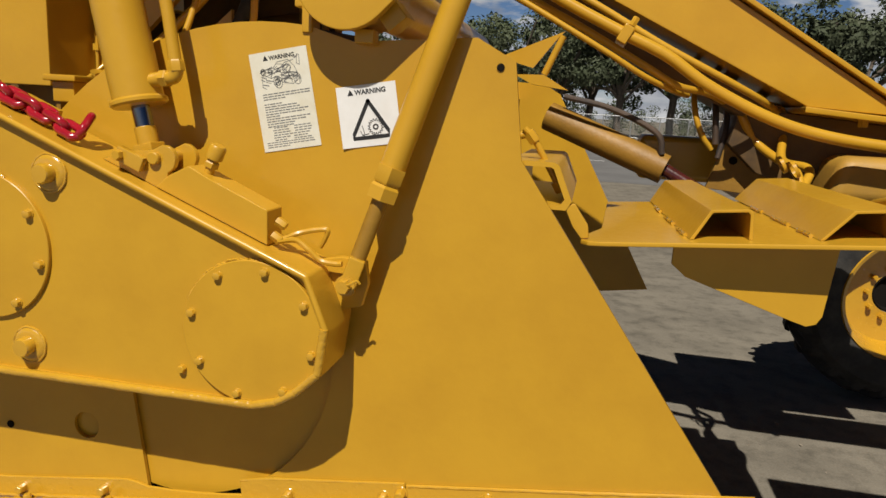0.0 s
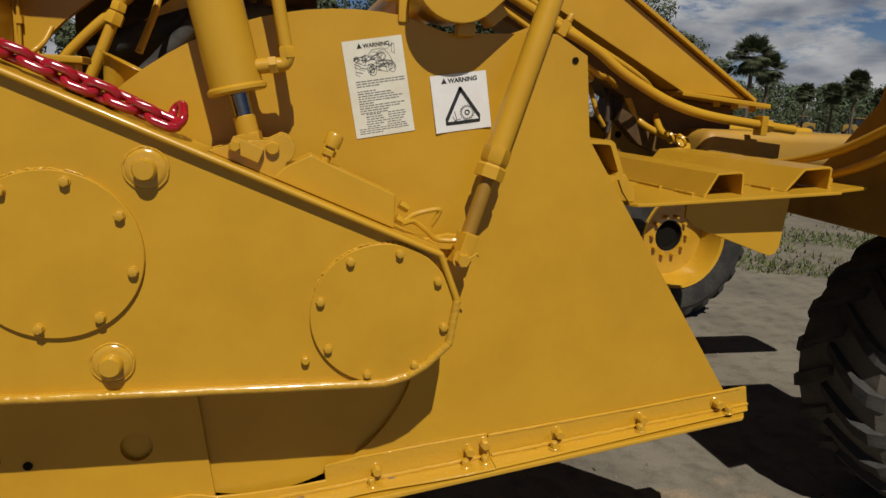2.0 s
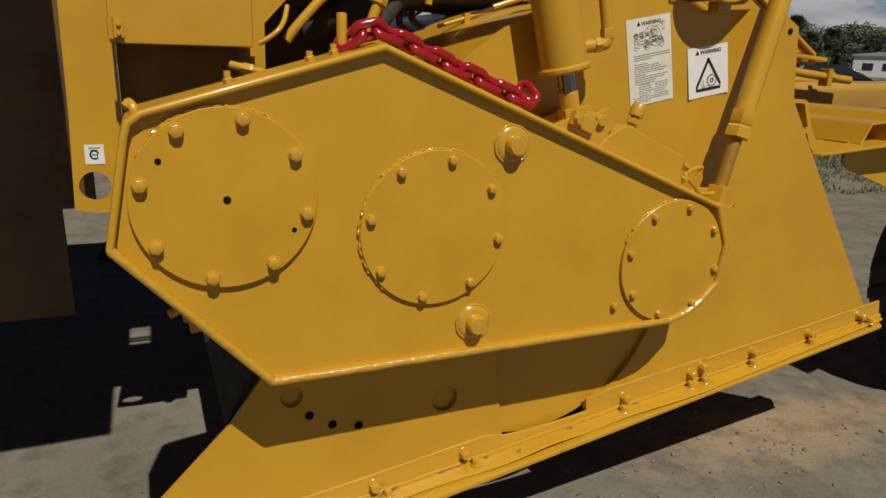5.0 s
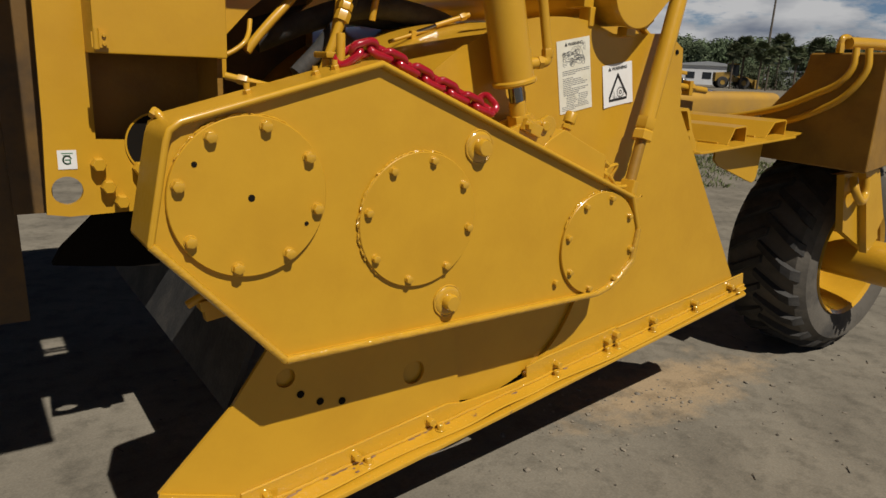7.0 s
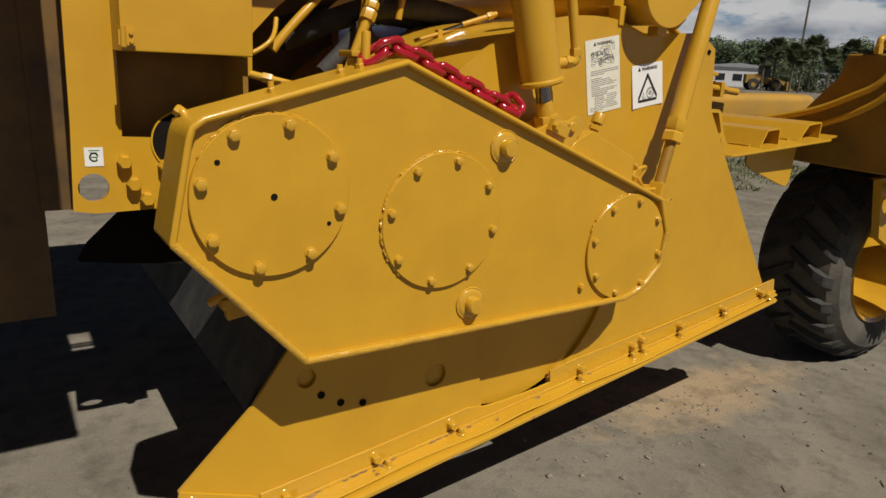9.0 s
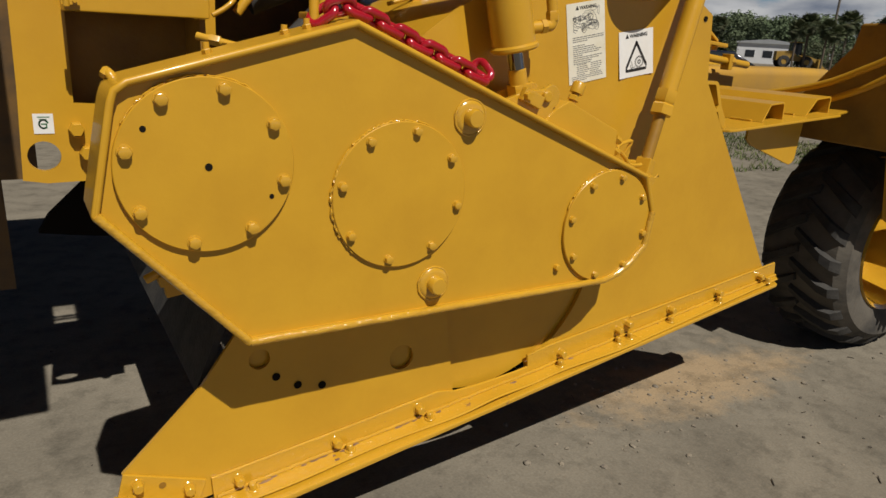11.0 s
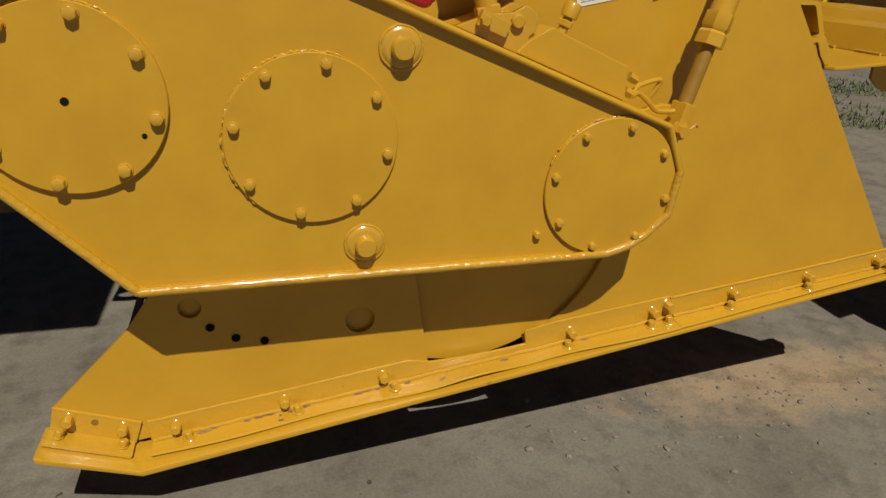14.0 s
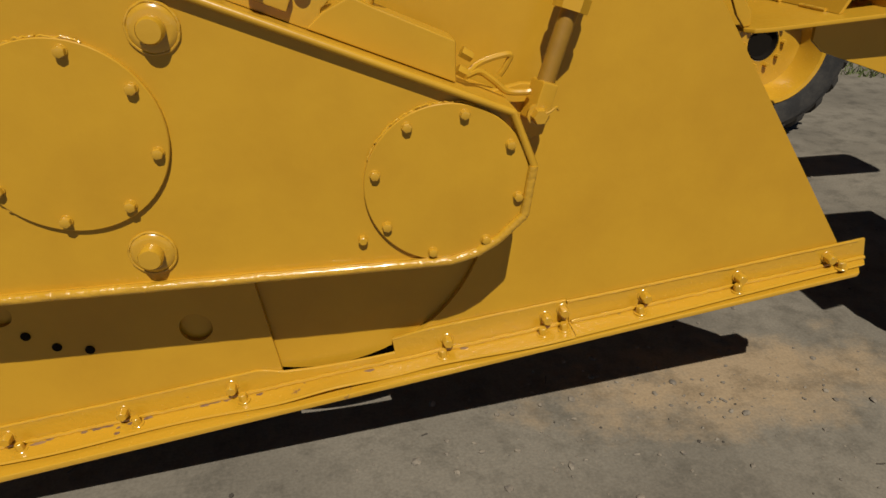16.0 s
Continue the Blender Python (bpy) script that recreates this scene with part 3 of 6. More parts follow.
def sheet(bm, w, h, z0, z1, bow=0.0):
    """A thin sheet, its corner at 0, slightly bowed off its support."""
    n = 10
    vs = [[[bm.verts.new((w * i / n, h * j / n, z + bow * (abs(2 * i / n - 1) ** 3) * (1 - j / n))) for j in (0, n // 2, n)] for i in range(n + 1)] for z in (z0, z1)]
    for i in range(n):
        for j in range(2):
            bm.faces.new((vs[1][i][j], vs[1][i + 1][j], vs[1][i + 1][j + 1], vs[1][i][j + 1]))
            bm.faces.new((vs[0][i][j], vs[0][i][j + 1], vs[0][i + 1][j + 1], vs[0][i + 1][j]))
    for i in range(n):
        for j in (0, 2):
            q = (vs[0][i][j], vs[0][i + 1][j], vs[1][i + 1][j], vs[1][i][j])
            bm.faces.new(q)
    for i in (0, n):
        for j in range(2):
            bm.faces.new((vs[0][i][j], vs[1][i][j], vs[1][i][j + 1], vs[0][i][j + 1]))


def bars(bm, rows, z):
    """Flat bars: x0, x1, y, height."""
    for x0, x1, y, h in rows:
        box(bm, x0, x1, y, y + h, z, z + 0.0003)


def flat_line(bm, pts, w, z):
    """A thin drawn line through 2D points."""
    for (x0, y0), (x1, y1) in zip(pts, pts[1:]):
        d = Vector((x1 - x0, y1 - y0)).normalized()
        n = Vector((-d.y, d.x)) * w / 2
        e = d * w * 0.4
        q = [Vector((x0, y0)) - n - e, Vector((x1, y1)) - n + e, Vector((x1, y1)) + n + e, Vector((x0, y0)) + n - e]
        a = [bm.verts.new((p.x, p.y, z)) for p in q]
        b = [bm.verts.new((p.x, p.y, z + 0.0003)) for p in q]
        bm.faces.new(b)
        bm.faces.new(a[::-1])
        for i in range(4):
            bm.faces.new((a[i], a[(i + 1) % 4], b[(i + 1) % 4], b[i]))


def ring2d(cx, cy, rx, ry, a=0.0, n=20, a0=0, a1=360):
    out = []
    for k in range(n + 1):
        t = radians(a0 + (a1 - a0) * k / n)
        x, y = rx * math.cos(t), ry * math.sin(t)
        out.append((cx + x * math.cos(a) - y * math.sin(a), cy + x * math.sin(a) + y * math.cos(a)))
    return out


def alert_mark(bm, x, y, s, z):
    """The small black triangle beside the heading."""
    v = [bm.verts.new(p) for p in ((x, y, z), (x + s, y, z), (x + s / 2, y + s * 0.95, z))]
    bm.faces.new(v)
    w = [bm.verts.new(p.co + Vector((0, 0, 0.0003))) for p in v]
    bm.faces.new(w)


rnd = random.Random(5)
LAB = HOOD @ Matrix.Translation((0.3150, YP - 0.0012, 1.4505)) @ Matrix.Rotation(radians(-2.8), 4, "Y") @ TO_CAM
lab1 = thing("warning_label", "yellowed white vinyl warning label with a machine drawing", "warning label", m=LAB)
W1, H1 = 0.166, 0.262
bm = bmesh.new()
sheet(bm, W1, H1, 0, 0.0008)
part("backing", bm, M_CREAM, lab1)
lettering("heading", "WARNING", 0.0152, M_INK, lab1, Matrix.Translation((W1 * 0.56, H1 - 0.0225, 0.0010)))
bm = bmesh.new()
alert_mark(bm, W1 * 0.56 - 0.0545, H1 - 0.0228, 0.0145, 0.0010)
part("alert_mark", bm, M_INK, lab1)
bm = bmesh.new()
y = 0.150
widths = (0.95, 0.92, 0.42, 0, 0.40, 0.62, 0.72, 0.88, 0.85, 0.30, 0.9, 0.84, 0.55, 0.60, 0.0)
for i, wd in enumerate(widths):
    x = 0.022
    while wd and x < 0.018 + (W1 - 0.03) * wd:
        l = rnd.uniform(0.005, 0.017)
        bars(bm, [(x, min(x + l, W1 - 0.008), y, 0.0030)], 0.0009)
        x += l + 0.0022
    y -= 0.0066
for col, n in ((0.032, 6), (0.092, 6)):
    for i in range(n):
        x = col + rnd.uniform(0, 0.006)
        while x < col + rnd.uniform(0.036, 0.05):
            l = rnd.uniform(0.005, 0.013)
            bars(bm, [(x, x + l, 0.060 - i * 0.0066, 0.0028)], 0.0009)
            x += l + 0.0022
for i in range(3):
    x = 0.012
    while x < W1 - 0.02 - 0.07 * (i == 2):
        l = rnd.uniform(0.005, 0.016)
        bars(bm, [(x, min(x + l, W1 - 0.008), 0.0215 - i * 0.006, 0.0026)], 0.0009)
        x += l + 0.0022
part("printed_text", bm, M_PALEINK, lab1)
bm = bmesh.new()
ox, oy = 0.024, 0.166
for cx, cy, rx, ry, a in ((0.048, 0.014, 0.012, 0.016, 0.2), (0.048, 0.014, 0.006, 0.009, 0.2), (0.104, 0.016, 0.010, 0.015, 0.15), (0.010, 0.044, 0.007, 0.009, 0.1), (0.078, 0.046, 0.012, 0.010, 0.0)):
    flat_line(bm, ring2d(ox + cx, oy + cy, rx, ry, a), 0.0015, 0.0009)
for pts in (((0.012, 0.036), (0.03, 0.026), (0.045, 0.03)), ((0.02, 0.05), (0.04, 0.052), (0.062, 0.036), (0.06, 0.012), (0.09, 0.004), (0.104, 0.012)),
            ((0.062, 0.036), (0.092, 0.034), (0.108, 0.028)), ((0.092, 0.034), (0.088, 0.008)), ((0.04, 0.052), (0.055, 0.066), (0.085, 0.068), (0.1, 0.05), (0.108, 0.028)),
            ((0.005, 0.03), (0.002, 0.006), (0.012, 0.0)), ((0.03, 0.026), (0.036, 0.046)), ((0.112, 0.078), (0.108, 0.055), (0.116, 0.05), (0.118, 0.076), (0.112, 0.078)),
            ((0.034, 0.046), (0.06, 0.05), (0.075, 0.062), (0.1, 0.066)), ((0.066, 0.02), (0.088, 0.018)), ((0.066, 0.028), (0.09, 0.026))):
    flat_line(bm, [(ox + p, oy + q) for p, q in pts], 0.0015, 0.0009)
for p0, p1, q in ((0.024, 0.036, 0.050), (0.066, 0.078, 0.052), (0.094, 0.106, 0.022), (0.104, 0.112, 0.070), (0.06, 0.084, 0.020), (0.002, 0.012, 0.044), (0.042, 0.054, 0.012)):
    flat_line(bm, [(ox + p0, oy + q), (ox + p1, oy + q + 0.004)], 0.0040, 0.0009)
rd = random.Random(12)
for cx, cy, r in ((0.048, 0.014, 0.013), (0.104, 0.016, 0.011), (0.010, 0.044, 0.008), (0.078, 0.046, 0.014), (0.030, 0.040, 0.010), (0.085, 0.026, 0.012)):
    for k in range(9):
        a, b = rd.uniform(0, 6.28), rd.uniform(0, 6.28)
        flat_line(bm, [(ox + cx + r * 0.9 * math.cos(a), oy + cy + r * math.sin(a)), (ox + cx + r * 0.6 * math.cos(b), oy + cy + r * 0.7 * math.sin(b))], 0.0013, 0.0009)
for k in range(26):
    x, y = rd.uniform(0.0, 0.095), rd.uniform(0.006, 0.062)
    flat_line(bm, [(ox + x, oy + y), (ox + x + rd.uniform(0.006, 0.022), oy + y + rd.uniform(-0.010, 0.008))], rd.choice((0.0012, 0.0016, 0.0028)), 0.0009)
part("machine_drawing", bm, M_PALEINK, lab1)

LAB = HOOD @ Matrix.Translation((0.542, YP - 0.0012, 1.4425)) @ Matrix.Rotation(radians(-1.6), 4, "Y") @ TO_CAM
lab2 = thing("warning_label", "square white vinyl warning label with a black triangle and toothed wheel", "warning label", m=LAB)
W2, H2 = 0.164, 0.160
bm = bmesh.new()
sheet(bm, W2, H2, 0, 0.0008, 0.004)
part("backing", bm, M_WHITE, lab2)
lettering("heading", "WARNING", 0.0175, M_INK, lab2, Matrix.Translation((W2 * 0.57, H2 - 0.024, 0.0013)))
bm = bmesh.new()
alert_mark(bm, W2 * 0.57 - 0.063, H2 - 0.0245, 0.0165, 0.0013)
part("alert_mark", bm, M_INK, lab2)
bm = bmesh.new()
tri = [(0.029, 0.023), (0.139, 0.023), (0.084, 0.117)]
flat_line(bm, tri + [tri[0]], 0.0100, 0.0013)
for x, y in tri:
    flat_line(bm, ring2d(x, y, 0.0025, 0.0025, n=12), 0.0050, 0.00135)
part("triangle", bm, M_INK, lab2)
bm = bmesh.new()
teeth = []
for k in range(32):
    a = 2 * math.pi * k / 32
    r = 0.0215 if k % 2 else 0.0155
    teeth.append((0.097 + r * math.cos(a), 0.049 + r * math.sin(a)))
flat_line(bm, teeth + [teeth[0]], 0.0018, 0.0013)
flat_line(bm, ring2d(0.097, 0.049, 0.006, 0.006), 0.0035, 0.0013)
flat_line(bm, [(0.06, 0.055), (0.064, 0.036), (0.06, 0.026), (0.082, 0.026), (0.092, 0.03)], 0.0018, 0.0013)
flat_line(bm, [(0.054, 0.042), (0.058, 0.030), (0.076, 0.033)], 0.0018, 0.0013)
part("toothed_wheel", bm, M_GREYINK, lab2)

# ---- along the sloping top of the gear case ----
ES = Vector((1.022, 0, -0.593)).normalized()
EN = Vector((0.593, 0, 1.022)).normalized()


EDGE = HOOD @ Matrix(((ES.x, 0, EN.x, -0.53), (0, 1, 0, 0), (ES.z, 0, EN.z, 1.738), (0, 0, 0, 1)))   # x down the slope, z off it
lug = thing("cylinder_bracket", "yellow welded steel bracket holding the cylinder rod eye", "bracket", m=EDGE)
for y0, y1 in ((0.035, 0.055), (0.135, 0.155)):
    bm = bmesh.new()
    prism(bm, [(0.53, 0.0), (0.60, 0.058), (0.655, 0.085)] + [(0.69 + 0.038 * math.cos(radians(a)), 0.075 + 0.038 * math.sin(radians(a))) for a in range(110, -60, -17)] + [(0.73, 0.0)], y0, y1)
    part("cheek", bm, M_GLOSS, lug, bevel=0.004)
bm = bmesh.new()
rod(bm, (0.672, 0.02, 0.07), (0.672, 0.17, 0.07), 0.017, 18, bevel=0.003)
part("pin", bm, M_PAINT, lug)
bm = bmesh.new()
box(bm, 0.575, 0.655, 0.012, 0.034, 0.022, 0.062)
part("keeper_block", bm, M_GLOSS, lug, bevel=0.004)
bm = bmesh.new()
hexagon(bm, (0.588, 0.012, 0.04), (0.588, -0.004, 0.04), 0.014)
part("bolt", bm, M_PAINT, lug)

lube = thing("lubricator_box", "yellow wedge-shaped lubricator box with a filler cap", "lubricator", m=EDGE)
bm = bmesh.new()
prism(bm, [(0.700, 0.001), (0.722, 0.045), (0.765, 0.094), (0.82, 0.090), (1.005, 0.086), (1.04, 0.001)], 0.030, 0.12)
part("box_body", bm, M_PAINT, lube, bevel=0.005)
bm = bmesh.new()
rod(bm, (0.806, 0.068, 0.085), (0.806, 0.068, 0.13), 0.013, 16)
hexagon(bm, (0.806, 0.068, 0.108), (0.806, 0.068, 0.124), 0.020)
lathe(bm, [(0, 0), (0.022, 0), (0.0225, 0.03), (0.018, 0.037), (0, 0.038)], 20, Matrix.Translation((0.806, 0.068, 0.132)))
part("filler_cap", bm, M_PAINT, lube)
for s, n, y in ((1.03, 0.066, 0.055), (1.035, 0.028, 0.05)):
    bm = bmesh.new()
    hexagon(bm, (s, y, n), (s + 0.028, y, n - 0.004), 0.013)
    part("fitting", bm, M_PAINT, lube)
bm = bmesh.new()
tube(bm, [(1.06, 0.05, 0.026), (1.085, 0.08, 0.052), (1.12, 0.09, 0.078), (1.15, 0.095, 0.092), (1.152, 0.10, 0.065), (1.148, 0.105, 0.04)], 0.007, 8)
part("grease_line", bm, M_PAINT, lube)
bm = bmesh.new()
tube(bm, [(1.055, 0.04, 0.02), (1.09, 0.07, 0.036), (1.13, 0.075, 0.028), (1.17, 0.08, 0.015), (1.21, 0.08, 0.026), (1.225, 0.08, 0.034)], 0.0075, 8)
part("grease_line", bm, M_PAINT, lube)

ear = thing("tie_rod_bracket", "yellow steel ear welded to the gear case", "bracket", m=HOOD)
bm = bmesh.new()
prism(bm, [(0.45, 1.16), (0.535, 1.165), (0.60, 1.15), (0.60, 1.09), (0.575, 1.03), (0.50, 1.02)], 0.112, 0.135)
part("cheek", bm, M_PAINT, ear, bevel=0.003)

# ---- chain ----
chain = thing("chain", "heavy red painted steel chain lying along the gear case", "chain", m=HOOD)
cpath = smooth_path([(-0.632, 0.085, 1.731), (-0.605, 0.078, 1.746), (-0.57, 0.065, 1.762), (-0.53, 0.06, 1.768), (-0.45, 0.06, 1.729), (-0.36, 0.058, 1.674), (-0.25, 0.055, 1.610), (-0.19, 0.048, 1.574), (-0.148, 0.042, 1.549), (-0.127, 0.055, 1.556), (-0.130, 0.078, 1.574), (-0.140, 0.088, 1.58)], 20)
bm = bmesh.new()
R, Lh = 0.0180, 0.0172
loop = [Vector((Lh + R * math.cos(radians(a)), R * math.sin(radians(a)), 0)) for a in range(-90, 91, 18)] + [Vector((-Lh + R * math.cos(radians(a)), R * math.sin(radians(a)), 0)) for a in range(90, 271, 18)]
tube(bm, loop, 0.0115, 12, smooth=False, closed=True)
link0, along, k, last = None, 0.0, 0, cpath[0]
for p, q in zip(cpath, cpath[1:]):
    along += (q - p).length
    if along >= 0.0475:
        along, k = 0.0, k + 1
        d = (q - p).normalized()
        up = Vector((0, 0.25, 1)).normalized()
        side = up.cross(d).normalized()
        base = Matrix((d, side, d.cross(side))).transposed().to_4x4()
        m = Matrix.Translation(q) @ base @ Matrix.Rotation(radians((52 if k % 2 else -38) + 9 * math.sin(k * 2.1)), 4, "X")
        link0 = share(link0, m) if link0 else part("link", bm, M_RED, chain, m=m)

# ---- hydraulic line on the cylinder ----
C0 = hood_w(0.06, 0.09, 1.663)
hose1 = thing("hydraulic_hose", "yellow painted hydraulic hose with an elbow fitting", "hose")
bm = bmesh.new()
rod(bm, (-0.165, 0.09, 1.655), (-0.122, 0.085, 1.662), 0.019, 18)
hexagon(bm, (-0.128, 0.085, 1.661), (-0.108, 0.083, 1.664), 0.023)
tube(bm, [(-0.112, 0.083, 1.663), (-0.092, 0.082, 1.668), (-0.083, 0.082, 1.69)], 0.018, 14)
hexagon(bm, (-0.084, 0.082, 1.682), (-0.088, 0.082, 1.71), 0.021)
part("elbow", bm, M_PAINT, hose1)
bm = bmesh.new()
tube(bm, [(-0.087, 0.082, 1.70), (-0.096, 0.085, 1.75), (-0.115, 0.09, 1.85), (-0.15, 0.095, 2.0), (-0.2, 0.1, 2.2)], 0.0165, 14)
part("hose_body", bm, M_PAINT, hose1)

# ---- torque tube and arm ----
arm = thing("torque_arm", "yellow steel arm plate on a cross torque tube", "arm")
bm = bmesh.new()
cx, cz, rr = 0.358, 1.928, 0.128
slope = 44.0
prism(bm, [(cx + rr * math.cos(radians(a)), cz + rr * math.sin(radians(a))) for a in range(134, 315, 9)]
      + [(cx + rr * math.cos(radians(slope - 90)) + 0.9 * math.cos(radians(slope)), cz + rr * math.sin(radians(slope - 90)) + 0.9 * math.sin(radians(slope))),
         (cx + rr * math.cos(radians(slope + 90)) + 0.9 * math.cos(radians(slope)), cz + rr * math.sin(radians(slope + 90)) + 0.9 * math.sin(radians(slope)))], 0.095, 0.125)
part("arm_plate", bm, M_PAINT, arm, bevel=0.004)
bm = bmesh.new()
rod(bm, (cx, 0.126, cz), (cx, 0.30, cz), 0.118, 40)
part("hub", bm, M_PAINT, arm)
bm = bmesh.new()
rod(bm, (cx - 0.01, 0.30, cz), (cx - 0.01, 2.1, cz), 0.085, 32)
part("torque_tube", bm, M_PAINT, arm)
bm = bmesh.new()
box(bm, 0.185, 0.235, 0.20, 0.30, 1.865, 1.945)
box(bm, 0.21, 0.24, 0.19, 0.25, 1.80, 1.87)
part("stop_block", bm, M_PAINT, arm, bevel=0.006)
bm = bmesh.new()
hexagon(bm, (0.215, 0.24, 1.94), (0.205, 0.24, 1.97), 0.022)
part("bolt", bm, M_PAINT, arm)
bm = bmesh.new()
box(bm, 0.37, 0.42, 0.15, 0.20, 1.775, 1.81)
part("stop_foot", bm, M_PAINT, arm, bevel=0.004)
bm = bmesh.new()
box(bm, 0.44, 0.50, 0.14, 0.22, 1.815, 1.87, Matrix.Translation((0.47, 0, 1.84)) @ Matrix.Rotation(radians(-40), 4, "Y") @ Matrix.Translation((-0.47, 0, -1.84)))
part("rib", bm, M_PAINT, arm, bevel=0.004)

# ---- small fittings standing on the case ----
plug = thing("mounting_pad", "low yellow steel mounting pad on the gear case", "pad", m=EDGE)
bm = bmesh.new()
box(bm, 0.18, 0.30, 0.08, 0.15, 0.0, 0.03)
part("plug_body", bm, M_PAINT, plug, bevel=0.006)
TOPL = HOOD @ Matrix.Translation((-1.12, 0, 1.66)) @ Matrix.Rotation(-math.atan2(0.078, 0.59), 4, "Y")
for s, yy, h in ((0.235, 0.07, 0.026), (0.43, 0.07, 0.022), (0.49, 0.07, 0.024)):
    fit_ = thing("grease_fitting", "small yellow hexagonal fitting on the gear case top", "fitting", group="case top fittings", m=TOPL @ Matrix.Translation((s, yy, 0)))
    bm = bmesh.new()
    hexagon(bm, (0, 0, 0), (0, 0, 0.011), 0.012)
    rod(bm, (0, 0, 0.009), (0.004, 0, h), 0.008, 12)
    part("fitting_body", bm, M_PAINT, fit_)
line = thing("grease_line", "yellow steel grease line behind the gear case top", "pipe")
bm = bmesh.new()
rod(bm, (-1.075, 0.37, 1.582), (-0.96, 0.30, 1.555), 0.011, 12)
hexagon(bm, (-1.045, 0.352, 1.575), (-1.02, 0.337, 1.570), 0.016)
box(bm, -1.02, -0.955, 0.27, 0.32, 1.535, 1.568)
part("pipe", bm, M_PAINT, line)
stub = thing("pipe_stub", "short yellow painted pipe stub beside the chain", "pipe")
bm = bmesh.new()
lathe(bm, [(0, -0.035), (0.0125, -0.035), (0.0125, 0.066), (0.011, 0.07), (0, 0.071)], 16, Matrix.Translation((-0.848, 0.085, 1.643)))
part("pipe", bm, M_PAINT, stub)
cock = thing("drain_cock", "small yellow drain cock under the gear case", "fitting", m=HOOD)
bm = bmesh.new()
box(bm, -1.10, -1.06, 0.10, 0.15, 1.135, 1.165)
box(bm, -1.09, -1.03, 0.11, 0.14, 1.10, 1.14)
rod(bm, (-1.13, 0.12, 1.16), (-1.08, 0.12, 1.175), 0.012, 12)
part("cock_body", bm, M_PAINT, cock, bevel=0.004)
breather = thing("case_breather", "yellow pipe elbow breather at the case corner", "breather", m=HOOD)
bm = bmesh.new()
tube(bm, [(-1.09, 0.12, 1.635), (-1.098, 0.13, 1.662), (-1.104, 0.14, 1.666)], 0.012, 12)
hexagon(bm, (-1.102, 0.137, 1.664), (-1.112, 0.143, 1.673), 0.015)
part("elbow", bm, M_PAINT, breather)

# ---- ground ----
M_GROUND = mat("packed_grey_dirt", (0.190, 0.170, 0.134), 0.93, second=(0.095, 0.085, 0.068), scale=1.7, amount=0.7, fine=40, bump=0.30, bump_scale=22, spec=0.2, lo=0.42, hi=0.72)
gn, gl = M_GROUND.node_tree.nodes, M_GROUND.node_tree.links
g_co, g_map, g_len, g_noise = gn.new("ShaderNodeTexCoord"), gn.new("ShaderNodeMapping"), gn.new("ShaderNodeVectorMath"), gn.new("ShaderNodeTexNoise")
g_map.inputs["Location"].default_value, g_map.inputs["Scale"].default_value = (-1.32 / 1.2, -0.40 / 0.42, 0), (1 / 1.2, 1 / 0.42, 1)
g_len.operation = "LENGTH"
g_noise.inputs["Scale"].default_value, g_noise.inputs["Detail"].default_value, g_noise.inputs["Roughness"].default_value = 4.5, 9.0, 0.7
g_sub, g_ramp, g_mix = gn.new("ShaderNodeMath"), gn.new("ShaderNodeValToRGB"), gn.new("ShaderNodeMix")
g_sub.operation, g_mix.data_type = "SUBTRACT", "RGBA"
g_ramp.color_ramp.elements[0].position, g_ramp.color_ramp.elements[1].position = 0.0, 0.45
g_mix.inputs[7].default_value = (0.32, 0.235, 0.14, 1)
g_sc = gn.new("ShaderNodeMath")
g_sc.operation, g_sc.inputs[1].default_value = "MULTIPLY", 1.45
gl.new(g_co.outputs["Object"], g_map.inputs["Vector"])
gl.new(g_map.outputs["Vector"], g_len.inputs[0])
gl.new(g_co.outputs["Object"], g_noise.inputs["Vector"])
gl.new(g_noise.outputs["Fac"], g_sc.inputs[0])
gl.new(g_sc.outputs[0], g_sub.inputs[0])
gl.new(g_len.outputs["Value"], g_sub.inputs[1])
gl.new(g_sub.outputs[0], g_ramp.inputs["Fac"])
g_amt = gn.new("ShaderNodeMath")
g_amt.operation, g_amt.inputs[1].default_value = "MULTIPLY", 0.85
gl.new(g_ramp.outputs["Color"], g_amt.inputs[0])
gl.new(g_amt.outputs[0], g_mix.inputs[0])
g_spot, g_grit, g_r2, g_r3 = gn.new("ShaderNodeTexNoise"), gn.new("ShaderNodeTexNoise"), gn.new("ShaderNodeMapRange"), gn.new("ShaderNodeMapRange")
g_spot.inputs["Scale"].default_value, g_spot.inputs["Detail"].default_value, g_spot.inputs["Roughness"].default_value = 7.0, 9.0, 0.68
g_grit.inputs["Scale"].default_value, g_grit.inputs["Detail"].default_value = 95.0, 6.0
g_r2.inputs["From Min"].default_value, g_r2.inputs["From Max"].default_value, g_r2.inputs["To Min"].default_value, g_r2.inputs["To Max"].default_value = 0.34, 0.52, 0.70, 1.05
g_r3.inputs["From Min"].default_value, g_r3.inputs["From Max"].default_value, g_r3.inputs["To Min"].default_value, g_r3.inputs["To Max"].default_value = 0.35, 0.65, 0.90, 1.10
g_m1, g_hsv = gn.new("ShaderNodeMath"), gn.new("ShaderNodeHueSaturation")
g_m1.operation = "MULTIPLY"
for g_n in (g_spot, g_grit):
    gl.new(g_co.outputs["Object"], g_n.inputs["Vector"])
gl.new(g_spot.outputs["Fac"], g_r2.inputs["Value"])
gl.new(g_grit.outputs["Fac"], g_r3.inputs["Value"])
gl.new(g_r2.outputs["Result"], g_m1.inputs[0])
